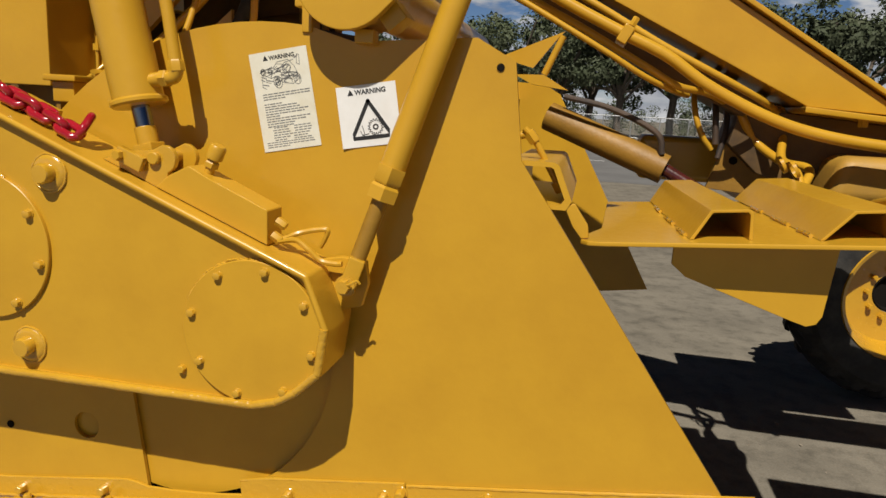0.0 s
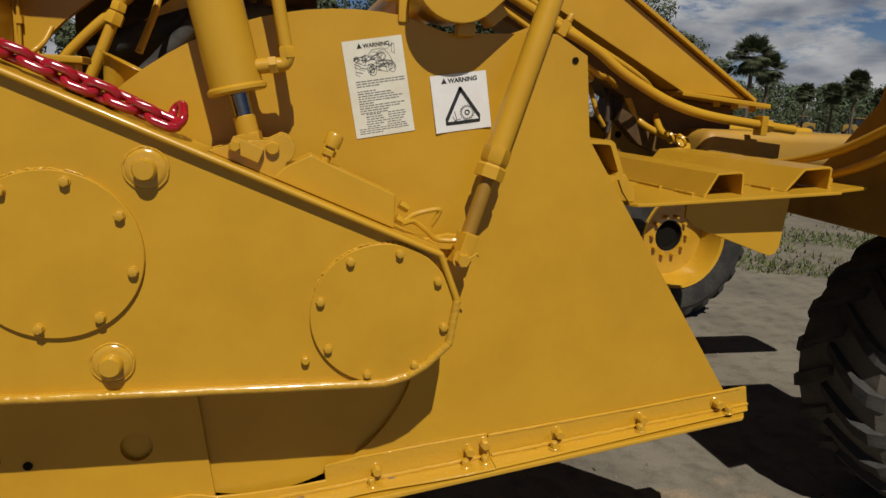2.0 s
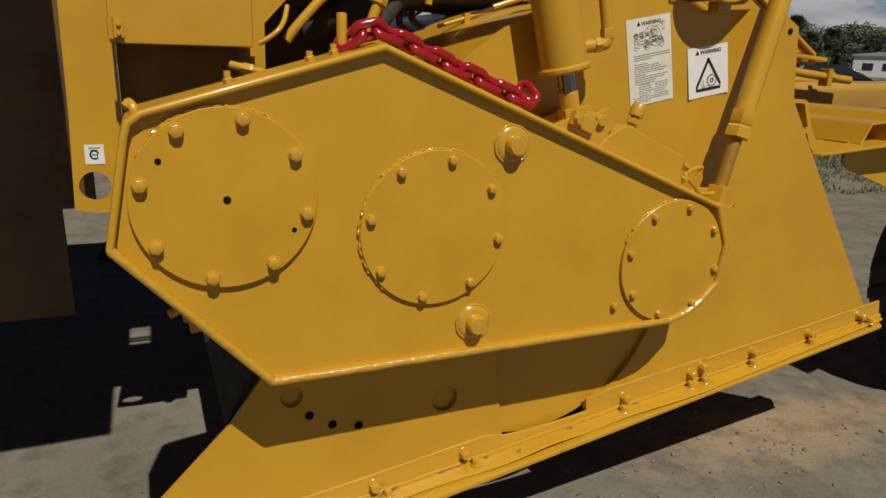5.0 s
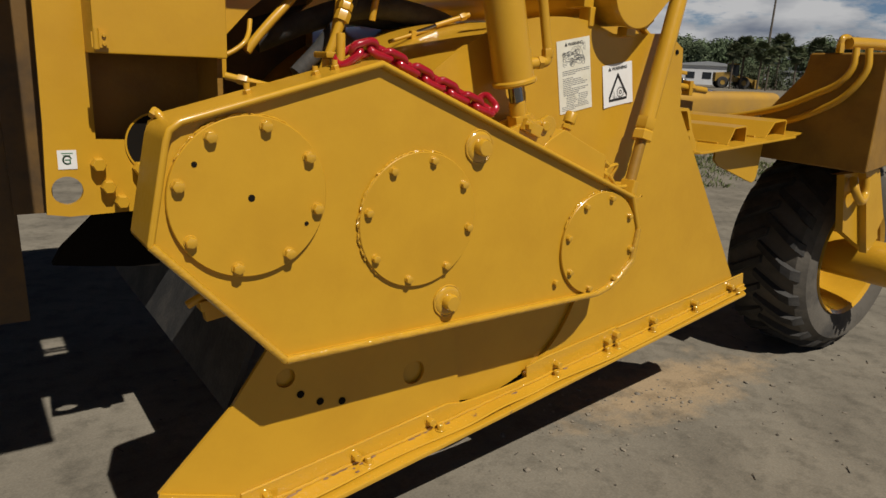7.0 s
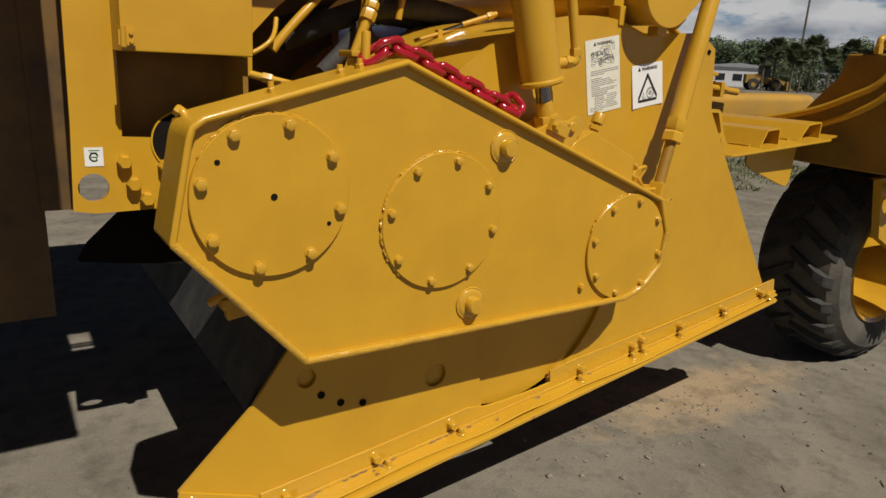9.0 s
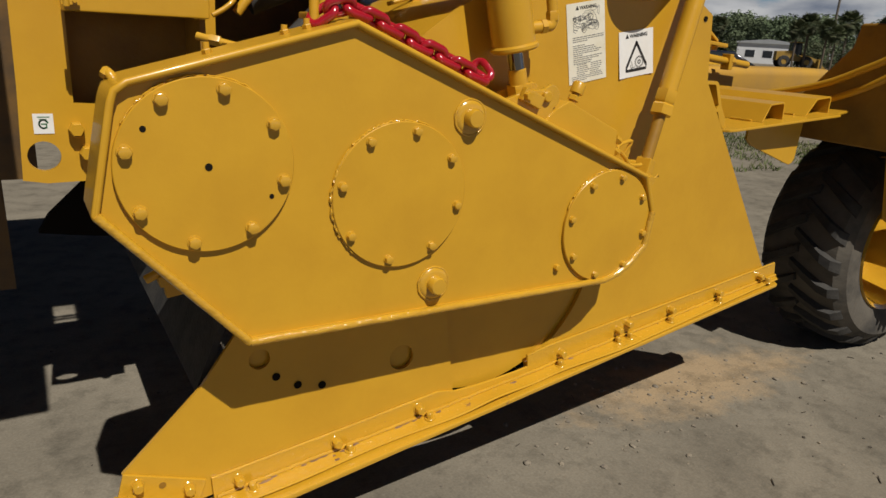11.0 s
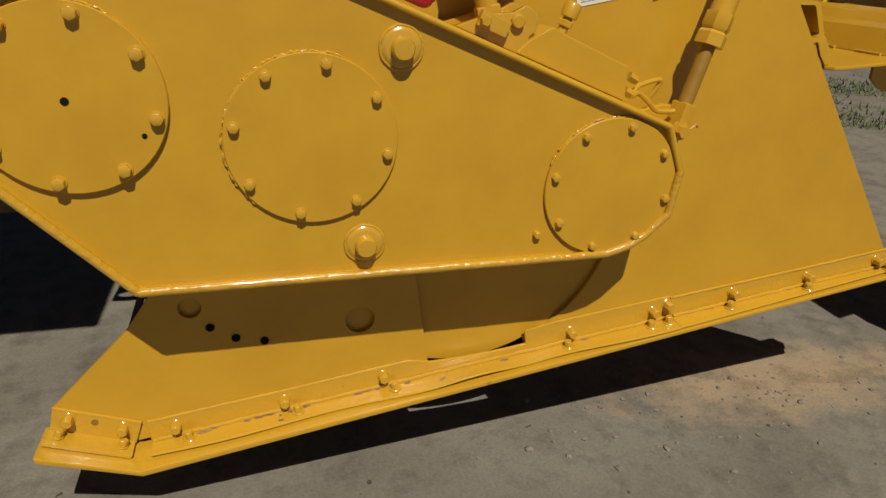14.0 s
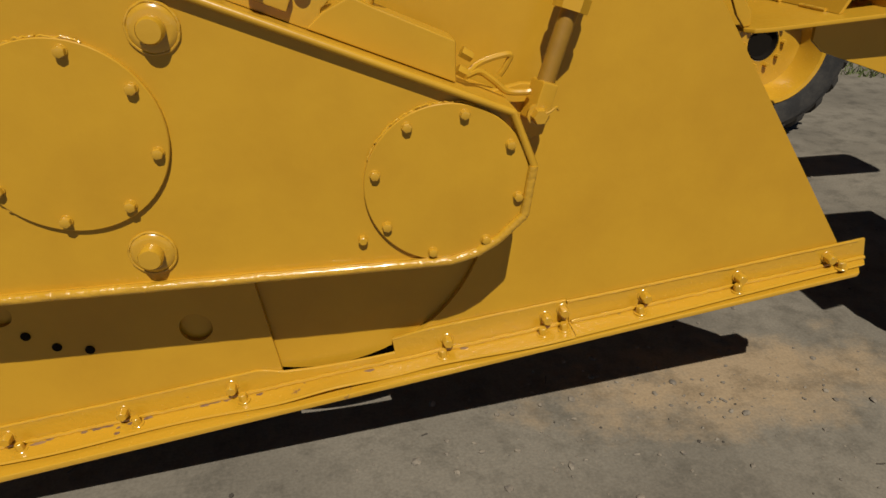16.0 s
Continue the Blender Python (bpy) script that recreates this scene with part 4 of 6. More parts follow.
gl.new(g_r3.outputs["Result"], g_m1.inputs[1])
gl.new(g_m1.outputs[0], g_hsv.inputs["Value"])
g_bsdf = gn["Principled BSDF"]
gl.new(g_bsdf.inputs["Base Color"].links[0].from_socket, g_mix.inputs[6])
gl.new(g_mix.outputs[2], g_hsv.inputs["Color"])
gl.new(g_hsv.outputs["Color"], g_bsdf.inputs["Base Color"])
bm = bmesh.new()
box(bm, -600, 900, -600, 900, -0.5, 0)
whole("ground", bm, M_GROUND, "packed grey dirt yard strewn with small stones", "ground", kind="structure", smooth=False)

# ---- gooseneck beam over the front frame ----
boom = thing("gooseneck_beam", "yellow welded steel gooseneck beam sloping down", "beam")
bm = bmesh.new()
prism(bm, [(0.2, 2.85), (2.11, 1.685), (1.755, 1.705), (0.0, 2.56)], 1.27, 1.75)
part("box_beam", bm, M_PAINT, boom, bevel=0.006)
bm = bmesh.new()
prism(bm, [(0.2, 2.876), (2.15, 1.690), (2.15, 1.670), (0.2, 2.852)], 1.245, 1.775)
part("top_flange", bm, M_PAINT, boom, bevel=0.004)
bm = bmesh.new()
prism(bm, [(1.735, 1.706), (2.22, 1.668), (2.22, 1.645), (1.735, 1.684)], 1.225, 1.80)
part("foot_flange", bm, M_PAINT, boom, bevel=0.005)
# lower beam and pedestal are darkened by colour for the shade under the beam
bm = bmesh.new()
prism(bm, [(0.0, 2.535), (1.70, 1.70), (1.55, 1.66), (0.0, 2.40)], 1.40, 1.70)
part("lower_beam", bm, M_DEEP_SHADE, boom, bevel=0.006)
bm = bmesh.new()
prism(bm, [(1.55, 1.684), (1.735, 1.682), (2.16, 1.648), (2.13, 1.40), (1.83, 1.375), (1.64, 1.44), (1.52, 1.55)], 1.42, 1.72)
part("pedestal", bm, M_DEEP_SHADE, boom, bevel=0.006)
for k in range(3):
    bm = bmesh.new()
    hexagon(bm, (1.95 + 0.1 * k, 1.27, 1.668 - 0.008 * k), (1.95 + 0.1 * k, 1.27, 1.642 - 0.008 * k), 0.018)
    part("bolt", bm, M_PAINT, boom)


def hose(name, pts, r, label, material=None, group="machine hoses"):
    h = thing(name, label, "hose", group)
    b = bmesh.new()
    tube(b, pts, r, 12, 6)
    part("hose_body", b, material or M_PAINT, h)
    return h


h1 = hose("hydraulic_hose", [(0.35, 1.12, 2.29), (0.712, 1.12, 2.10), (0.88, 1.12, 2.013), (1.068, 1.12, 1.925), (1.221, 1.12, 1.855), (1.374, 1.12, 1.757), (1.60, 1.12, 1.652), (1.80, 1.12, 1.60), (2.05, 1.12, 1.572), (2.28, 1.12, 1.552)], 0.022, "yellow painted hydraulic hose slung under the gooseneck beam")
bm = bmesh.new()
hexagon(bm, (2.10, 1.12, 1.568), (2.15, 1.12, 1.563), 0.032)
part("coupling", bm, M_PAINT, h1)
bm = bmesh.new()
box(bm, 2.08, 2.115, 1.09, 1.15, 1.52, 1.61)
part("hose_clip", bm, M_PAINT, h1, bevel=0.004)
hose("hydraulic_hose", [(0.35, 1.17, 2.25), (0.70, 1.17, 2.055), (0.90, 1.17, 1.955), (1.05, 1.17, 1.875), (1.17, 1.17, 1.81), (1.28, 1.20, 1.755), (1.40, 1.32, 1.74), (1.52, 1.45, 1.70)], 0.014, "yellow painted hydraulic hose slung under the gooseneck beam")
hose("hydraulic_hose", [(0.35, 1.21, 2.33), (0.72, 1.21, 2.15), (0.95, 1.21, 2.04), (1.2, 1.21, 1.905), (1.45, 1.22, 1.785), (1.6, 1.30, 1.72), (1.70, 1.45, 1.68)], 0.014, "yellow painted hydraulic hose slung under the gooseneck beam")
hose("hydraulic_hose", [(0.35, 1.06, 2.20), (0.70, 1.07, 2.02), (1.00, 1.08, 1.86), (1.14, 1.12, 1.785), (1.26, 1.22, 1.74), (1.34, 1.40, 1.73)], 0.011, "yellow painted hydraulic hose slung under the gooseneck beam")
clamp = thing("hose_clamp", "yellow steel clamp block holding hoses to the beam", "clamp")
bm = bmesh.new()
box(bm, 1.045, 1.085, 1.09, 1.235, 1.892, 1.958, Matrix.Translation((1.065, 0, 1.925)) @ Matrix.Rotation(radians(28), 4, "Y") @ Matrix.Translation((-1.065, 0, -1.925)))
part("block", bm, M_PAINT, clamp, bevel=0.006)
bm = bmesh.new()
hexagon(bm, (1.085, 1.11, 1.955), (1.10, 1.11, 1.985), 0.014)
part("bolt", bm, M_PAINT, clamp)
LOOPS = "yellow painted hose looping down to the front frame"
hose("hydraulic_hose", [(1.52, 1.565, 1.885), (1.534, 1.565, 1.777), (1.548, 1.46, 1.709), (1.566, 1.42, 1.646), (1.628, 1.43, 1.561), (1.709, 1.327, 1.496), (1.784, 1.233, 1.474), (1.72, 1.07, 1.37), (1.86, 0.93, 1.38), (1.84, 0.72, 1.415), (1.845, 0.53, 1.452), (1.85, 0.34, 1.505), (1.855, 0.19, 1.575), (1.86, 0.078, 1.638), (1.872, 0.03, 1.72), (1.89, 0.04, 1.805)], 0.017, LOOPS)
hose("hydraulic_hose", [(1.634, 1.565, 1.828), (1.662, 1.565, 1.726), (1.705, 1.48, 1.698), (1.72, 1.45, 1.659), (1.724, 1.43, 1.585), (1.7, 1.307, 1.507), (1.726, 1.203, 1.474), (1.76, 1.06, 1.36), (1.84, 0.75, 1.36), (1.855, 0.52, 1.375), (1.86, 0.35, 1.42), (1.86, 0.17, 1.493), (1.865, 0.04, 1.58), (1.88, -0.03, 1.70), (1.89, -0.02, 1.804)], 0.017, LOOPS)
hose("hydraulic_hose", [(1.381, 1.615, 1.896), (1.38, 1.54, 1.772), (1.385, 1.46, 1.669), (1.42, 1.45, 1.578), (1.465, 1.46, 1.521)], 0.012, LOOPS)
hose("hydraulic_hose", [(1.469, 1.565, 1.919), (1.464, 1.56, 1.783), (1.465, 1.46, 1.669), (1.477, 1.45, 1.544)], 0.013, "dark hose hanging beside the beam", M_STEEL)
hose("hydraulic_hose", [(1.503, 1.565, 1.908), (1.509, 1.565, 1.76), (1.519, 1.5, 1.624), (1.497, 1.48, 1.487)], 0.012, "dark hose hanging beside the beam", M_STEEL)
for t in ((1.678, 1.2, 1.49), (1.709, 1.15, 1.479)):
    tie_ = thing("cable_tie", "yellow painted cable tie round two hoses", "cable tie", "hose ties")
    bm = bmesh.new()
    lathe(bm, [(0.030, -0.006), (0.034, -0.006), (0.034, 0.006), (0.030, 0.006)], 16, Matrix.Translation(t) @ Matrix.Rotation(radians(60), 4, "Y"), closed=True)
    part("band", bm, M_PAINT, tie_)

# ---- front frame ----
front = thing("front_frame", "yellow welded steel front frame of the machine", "machine frame")
bm = bmesh.new()
prism(bm, [(1.84, 1.36), (1.88, 1.535), (3.35, 1.545), (3.35, 1.36)], 1.20, 1.46)
part("side_beam", bm, M_DUSTY, front, bevel=0.05)
bm = bmesh.new()
box(bm, 1.2, 2.95, 1.75, 2.0, 1.36, 1.56)
part("side_beam", bm, M_PAINT, front, bevel=0.03)
# the bolster's unlit side is darkened through its colour
bm = bmesh.new()
m_leg = [(-0.10, 1.212), (0.75, 1.226), (0.75, 1.30), (0.60, 1.36), (0.453, 1.50), (0.378, 1.588), (0.303, 1.676), (0.284, 1.783), (-0.10, 1.792)]
a = [bm.verts.new((1.93, y, z)) for y, z in m_leg]
b = [bm.verts.new((2.85, max(y, 0.12), z)) for y, z in m_leg]
bm.faces.new(a)
bm.faces.new(b[::-1])
for k in range(len(m_leg)):
    j = (k + 1) % len(m_leg)
    bm.faces.new((a[k], b[k], b[j], a[j]))
part("axle_bolster", bm, M_WORN_SHADE, front, bevel=0.012)
bm = bmesh.new()
box(bm, 2.2, 2.8, 0.30, 0.58, 1.23, 1.42)
part("cross_beam", bm, M_PAINT, front, bevel=0.01)
# hidden box added to cast shade on the far tyre
bm = bmesh.new()
box(bm, 1.7, 2.62, 1.65, 2.4, 1.27, 1.43)
part("frame_rail", bm, M_DUSTY, front, bevel=0.01)
bm = bmesh.new()
prism(bm, [(1.99, 1.18), (2.06, 1.18), (2.16, 0.86), (2.50, 0.70), (2.62, 0.9), (2.45, 1.19)], 0.06, 0.10)
prism(bm, [(2.20, 1.2), (2.32, 1.2), (2.50, 0.80), (2.40, 0.72)], 0.02, 0.06)
part("drop_leg", bm, M_PAINT, front, bevel=0.006)
bm = bmesh.new()
tube(bm, [(2.12, 0.04, 1.16), (2.10, 0.01, 1.10), (2.16, 0.0, 1.04), (2.24, 0.02, 1.07), (2.24, 0.03, 1.16)], 0.022, 12)
part("tie_loop", bm, M_PAINT, front)
bm = bmesh.new()
tube(bm, [(1.98, 0.13, 1.835), (2.3, 0.15, 1.845), (2.85, 0.18, 1.85)], 0.03, 14)
part("top_pipe", bm, M_PAINT, front)
bm = bmesh.new()
hexagon(bm, (1.935, 0.14, 1.785), (1.932, 0.14, 1.83), 0.022)
tube(bm, [(1.933, 0.14, 1.825), (1.937, 0.139, 1.852), (1.962, 0.137, 1.862), (1.99, 0.135, 1.86)], 0.016, 12)
part("elbow", bm, M_GLOSS, front)
# shade over the pivot is put into the plate's brown
bm = bmesh.new()
prism(bm, [(1.466, 1.360), (1.512, 1.529)] + [(1.603 + 0.103 * math.cos(radians(x)), 1.499 + 0.103 * math.sin(radians(x))) for x in range(150, 0, -25)] + [(1.748, 1.396), (1.760, 1.336)], 1.49, 1.515)
part("pivot_plate", bm, M_WORN_SHADE, front, bevel=0.003)
# pin hole is a black disc, its dark put into colour
bm = bmesh.new()
rod(bm, (1.561, 1.486, 1.481), (1.561, 1.49, 1.481), 0.017, 14)
part("pin_hole", bm, M_BLACK, front)

ram = thing("steering_cylinder", "worn yellow hydraulic cylinder with an oily dark rod", "hydraulic cylinder")
bm = bmesh.new()
rod(bm, (0.80, 1.35, 1.62), (1.27, 1.25, 1.44), 0.058, 26)
part("barrel", bm, M_WORN_SHADE, ram)
bm = bmesh.new()
rod(bm, (1.26, 1.252, 1.445), (1.42, 1.22, 1.36), 0.026, 18)
part("piston_rod", bm, M_OILRED, ram, "dark red oily piston rod")
bm = bmesh.new()
tube(bm, [(0.86, 1.30, 1.70), (1.05, 1.26, 1.66), (1.22, 1.22, 1.58), (1.25, 1.22, 1.50)], 0.012, 10)
part("oil_line", bm, M_STEEL, ram)

# ---- step platform beside the frame ----
steps = thing("step_platform", "yellow steel step platform with two open hat-shaped treads", "step platform")


def deck_z(x):
    return 1.343 + 0.083 * (x - 1.32)


bm = bmesh.new()
outline = [(1.03, 0.186), (0.992, 0.196), (0.975, 0.222), (0.985, 0.30), (1.03, 0.42), (1.06, 1.06), (1.86, 1.06), (1.86, 0.30), (1.88, 0.235), (1.86, 0.215), (1.74, 0.196), (1.715, 0.165)]
a = [bm.verts.new((x, y, deck_z(x) - 0.013)) for x, y in outline]
b = [bm.verts.new((x, y, deck_z(x) - 0.001)) for x, y in outline]
bm.faces.new(a[::-1])
bm.faces.new(b)
for k in range(len(outline)):
    j = (k + 1) % len(outline)
    bm.faces.new((a[k], a[j], b[j], b[k]))
part("deck", bm, M_PAINT, steps, bevel=0.003)
for x, y0, y1, prof in ((1.243, 0.232, 1.05, ((0.0, 0.0), (0.043, 0.075), (0.134, 0.076), (0.144, 0.068), (0.149, 0.0))),
                        (1.543, 0.228, 1.10, ((0.0, 0.0), (0.066, 0.073), (0.168, 0.075), (0.178, 0.067), (0.177, 0.0)))):
    bm = bmesh.new()
    inner = [(prof[0][0] + 0.011, 0.0), (prof[1][0] + 0.006, prof[1][1] - 0.008), (prof[2][0] - 0.004, prof[2][1] - 0.008), (prof[3][0] - 0.008, prof[3][1] - 0.006), (prof[4][0] - 0.009, 0.0)]
    rows = []
    for y, p in ((y0, prof), (y1, prof), (y0, inner), (y1, inner)):
        rows.append([bm.verts.new((x + u - 0.04 * (y - y0), y, deck_z(x + u) + v)) for u, v in p])
    for k in range(4):
        bm.faces.new((rows[0][k], rows[0][k + 1], rows[1][k + 1], rows[1][k]))
        bm.faces.new((rows[2][k + 1], rows[2][k], rows[3][k], rows[3][k + 1]))
        bm.faces.new((rows[0][k + 1], rows[0][k], rows[2][k], rows[2][k + 1]))
        bm.faces.new((rows[1][k], rows[1][k + 1], rows[3][k + 1], rows[3][k]))
    part("tread", bm, M_PAINT, steps, bevel=0.002)
    seam = random.Random(int(x * 100))
    for y, l in ((y0 + 0.05, 0.10), (y0 + 0.24, 0.15), (y0 + 0.50, 0.12)):
        bm = bmesh.new()
        tube(bm, [(x - 0.004 - 0.04 * (y + l * k / 6 - y0) + seam.uniform(-0.002, 0.002), y + l * k / 6, deck_z(x) + 0.003) for k in range(7)], 0.006, 6, 2)
        part("weld_bead", bm, M_BEAD, steps)
bm = bmesh.new()
hexagon(bm, (1.775, 0.30, deck_z(1.775)), (1.775, 0.30, deck_z(1.775) + 0.026), 0.014)
part("bolt", bm, M_PAINT, steps)
bm = bmesh.new()
prism(bm, [(1.212, 1.318), (1.212, 1.262), (1.25, 1.231), (1.52, 1.142), (1.555, 1.132), (1.578, 1.140), (1.590, 1.162), (1.606, 1.345)], 0.268, 0.280)
part("mud_flap", bm, M_PAINT, steps, bevel=0.002)
bm = bmesh.new()
ringprism(bm, [(0.78, 1.385), (0.78, 1.506), (0.893, 1.506), (0.905, 1.498), (0.944, 1.408), (0.930, 1.385)], [(0.79, 1.398), (0.79, 1.493), (0.884, 1.493), (0.892, 1.488), (0.925, 1.412), (0.915, 1.398)], 0.219, 0.85)
part("end_tread", bm, M_PAINT, steps)
bm = bmesh.new()
prism(bm, [(0.925, 1.396), (0.952, 1.405), (0.990, 1.352), (0.995, 1.318), (0.975, 1.314), (0.95, 1.345)], 0.222, 0.236)
part("gusset", bm, M_PAINT, steps, bevel=0.004)

linkrod = thing("link_rod", "thin yellow adjustable link rod with ball ends", "link rod")
bm = bmesh.new()
tube(bm, [(0.80, 0.32, 1.585), (0.83, 0.32, 1.555), (0.87, 0.33, 1.49), (0.905, 0.34, 1.43)], 0.009, 10)
part("rod_body", bm, M_PAINT, linkrod)
bm = bmesh.new()
hexagon(bm, (0.812, 0.32, 1.575), (0.832, 0.32, 1.55), 0.017)
part("ball_end", bm, M_PAINT, linkrod)
bm = bmesh.new()
hexagon(bm, (0.895, 0.338, 1.447), (0.91, 0.34, 1.42), 0.017)
part("ball_end", bm, M_PAINT, linkrod)
bm = bmesh.new()
rod(bm, (0.77, 0.33, 1.56), (0.825, 0.33, 1.575), 0.011, 12)
part("stay", bm, M_PAINT, linkrod)

ear2 = thing("folded_bracket", "yellow folded steel bracket behind the housing", "bracket")
bm = bmesh.new()
prism(bm, [(0.66, 1.82), (0.86, 1.905), (0.84, 1.885), (0.76, 1.78), (0.68, 1.80)], 0.90, 0.915)
prism(bm, [(0.70, 1.755), (0.80, 1.758), (0.885, 1.71), (0.76, 1.725)], 0.88, 0.93)
rod(bm, (0.855, 0.907, 1.89), (0.80, 0.907, 1.76), 0.012, 12)
part("plate", bm, M_PAINT, ear2)


# ---- wheels ----
def lugged_wheel(m, label, rubber, outer=True):
    w = thing("wheel", label, "wheel", "front wheels", m=m)
    R, W = 0.665, 0.155
    bm = bmesh.new()
    lathe(bm, [(0.375, -W + 0.02), (0.40, -W - 0.012), (0.47, -W - 0.032), (0.56, -W - 0.028), (0.615, -W + 0.005), (0.635, -W + 0.05), (0.643, 0),
               (0.635, W - 0.05), (0.615, W - 0.005), (0.56, W + 0.028), (0.47, W + 0.032), (0.40, W + 0.012), (0.375, W - 0.02)], 64)
    tyre = part("tyre", bm, rubber, w, "black lugged tyre greyed with dust", angle=28)
    n = 22
    for side in (-1, 1):
        bm = bmesh.new()
        rows = []
        for t, rr, hw in ((0.0, 0.672, 0.020), (0.35, 0.678, 0.023), (0.72, 0.675, 0.026), (0.93, 0.650, 0.030), (1.06, 0.600, 0.034)):
            z = side * (t * (W + 0.012) - 0.012)
            a = 0.24 * t
            low = 0.630 if t < 0.9 else rr - 0.03
            rows.append([bm.verts.new((r_ * math.cos(a + d / r_), r_ * math.sin(a + d / r_), z)) for r_, d in ((low, -hw - 0.008), (rr, -hw), (rr, hw), (low, hw + 0.008))])
        for p, q in zip(rows, rows[1:]):
            for c in range(3):
                bm.faces.new((p[c], p[c + 1], q[c + 1], q[c]))
        bm.faces.new(rows[0])
        bm.faces.new(rows[-1])
        first = None
        for k in range(n):
            m_ = Matrix.Rotation(2 * math.pi * (k + (0.5 if side > 0 else 0)) / n, 4, "Z")
            first = share(first, m_) if first else part("lug", bm, M_RUBBER, tyre, m=m_, angle=28)
    bm = bmesh.new()
    lathe(bm, [(0.372, -W - 0.01), (0.395, -W - 0.022), (0.40, -W - 0.012), (0.375, -W + 0.02), (0.36, -W + 0.05), (0.345, 0.0), (0.36, W - 0.05), (0.375, W - 0.02), (0.40, W + 0.012), (0.395, W + 0.022), (0.372, W + 0.01),
               (0.35, W - 0.05), (0.33, 0.01), (0.32, -0.02), (0.20, -0.03), (0.13, -0.02), (0.13, -0.03), (0.20, -0.042), (0.325, -0.03), (0.335, -0.06), (0.35, -W + 0.05)], 56, closed=True)
    rim = part("rim", bm, M_GLOSS, w, "glossy yellow painted rim")
    for k in range(10):
        a = 2 * math.pi * k / 10
        bm = bmesh.new()
        hexagon(bm, (0.165 * math.cos(a), 0.165 * math.sin(a), -0.03), (0.165 * math.cos(a), 0.165 * math.sin(a), 0.012), 0.017)
        part("wheel_bolt", bm, M_PAINT, rim)
    bm = bmesh.new()
    if outer:
        lathe(bm, [(0, 0.40), (0.06, 0.40), (0.075, 0.385), (0.075, 0.36), (0.135, 0.355), (0.14, 0.33), (0.14, -0.02), (0, -0.02)], 36)
        for k in range(12):
            a = 2 * math.pi * k / 12
            hexagon(bm, (0.115 * math.cos(a), 0.115 * math.sin(a), 0.352), (0.115 * math.cos(a), 0.115 * math.sin(a), 0.385), 0.016)
    else:
        lathe(bm, [(0, -0.06), (0.105, -0.06), (0.12, -0.02), (0.128, -0.028)], 36)
    part("hub", bm, M_PAINT if outer else M_BLACK, w)
    return w


lugged_wheel(Matrix.Translation((2.669, 0.443, 0.621)) @ Matrix.Rotation(radians(-1.3), 4, "Z") @ Matrix.Rotation(radians(90), 4, "X") @ Matrix.Diagonal((0.916, 0.916, 1.40, 1.0)), "large dusty lugged tyre on a yellow rim under the axle", M_TYRE)
lugged_wheel(Matrix.Translation((2.90, 3.053, 0.660)) @ Matrix.Rotation(radians(6), 4, "Z") @ Matrix.Rotation(radians(90), 4, "X") @ Matrix.Scale(0.9617, 4), "lugged tyre on a glossy yellow rim with an open hub", M_RUBBER, False)

# ---- rear body, behind the rotor ----
rear = thing("rear_chassis", "yellow rear body of the machine with an overhanging deck", "machine body")
bm = bmesh.new()
box(bm, -5.2, -1.545, -0.14, 2.6, 2.12, 2.3)
part("deck", bm, M_PAINT, rear, bevel=0.01)
# unseen box added above to shade the ground behind the cabinet
bm = bmesh.new()
box(bm, -5.2, -0.97, 0.975, 2.6, 2.303, 3.0)
part("engine_hood", bm, M_PAINT, rear, bevel=0.01)
# unseen bars added to split the sun spot on the ground into stripes
for y in (0.885, 0.925):
    bm = bmesh.new()
    box(bm, -1.545, -1.37, y, y + 0.016, 2.13, 2.15)
    part("slat", bm, M_PAINT, rear)
# the deck's shade is put into the colour of side panel and strip
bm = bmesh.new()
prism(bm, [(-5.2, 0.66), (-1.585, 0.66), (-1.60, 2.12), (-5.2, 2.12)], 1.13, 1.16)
part("side_panel", bm, M_DEEP_SHADE, rear)
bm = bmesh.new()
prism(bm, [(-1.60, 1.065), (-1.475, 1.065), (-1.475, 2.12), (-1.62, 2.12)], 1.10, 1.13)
part("side_strip", bm, M_DEEP_SHADE, rear)
bm = bmesh.new()
prism(bm, [(-1.522, 1.112), (-1.456, 1.10), (-1.456, 1.139)] + [(-1.456 + 0.047 * math.cos(radians(x)), 1.187 + 0.047 * math.sin(radians(x))) for x in range(-90, -271, -15)] + [(-1.456, 1.3), (-1.456, 2.12), (-1.50, 2.12), (-1.51, 1.40)], 0.84, 0.86)
prism(bm, [(-1.456, 1.10), (-1.215, 1.105), (-1.20, 1.345), (-1.36, 1.352), (-1.362, 2.12), (-1.456, 2.12), (-1.456, 1.3)] + [(-1.456 + 0.047 * math.cos(radians(x)), 1.187 + 0.047 * math.sin(radians(x))) for x in range(90, -91, -15)], 0.84, 0.86)
part("mounting_plate", bm, M_PAINT, rear, smooth=False)
# black disc laid on the plate stands in for the opening's shade
bm = bmesh.new()
lathe(bm, [(0, 0), (0.100, 0), (0.100, 0.002), (0, 0.002)], 40, Matrix.Translation((-1.167, 0.8385, 1.335)) @ TO_CAM)
part("access_hole", bm, M_BLACK, rear)
bm = bmesh.new()
lathe(bm, [(0.100, 0), (0.106, 0), (0.106, 0.004), (0.100, 0.004)], 40, Matrix.Translation((-1.167, 0.8385, 1.335)) @ TO_CAM, closed=True)
part("hole_edge", bm, M_PAINT, rear)
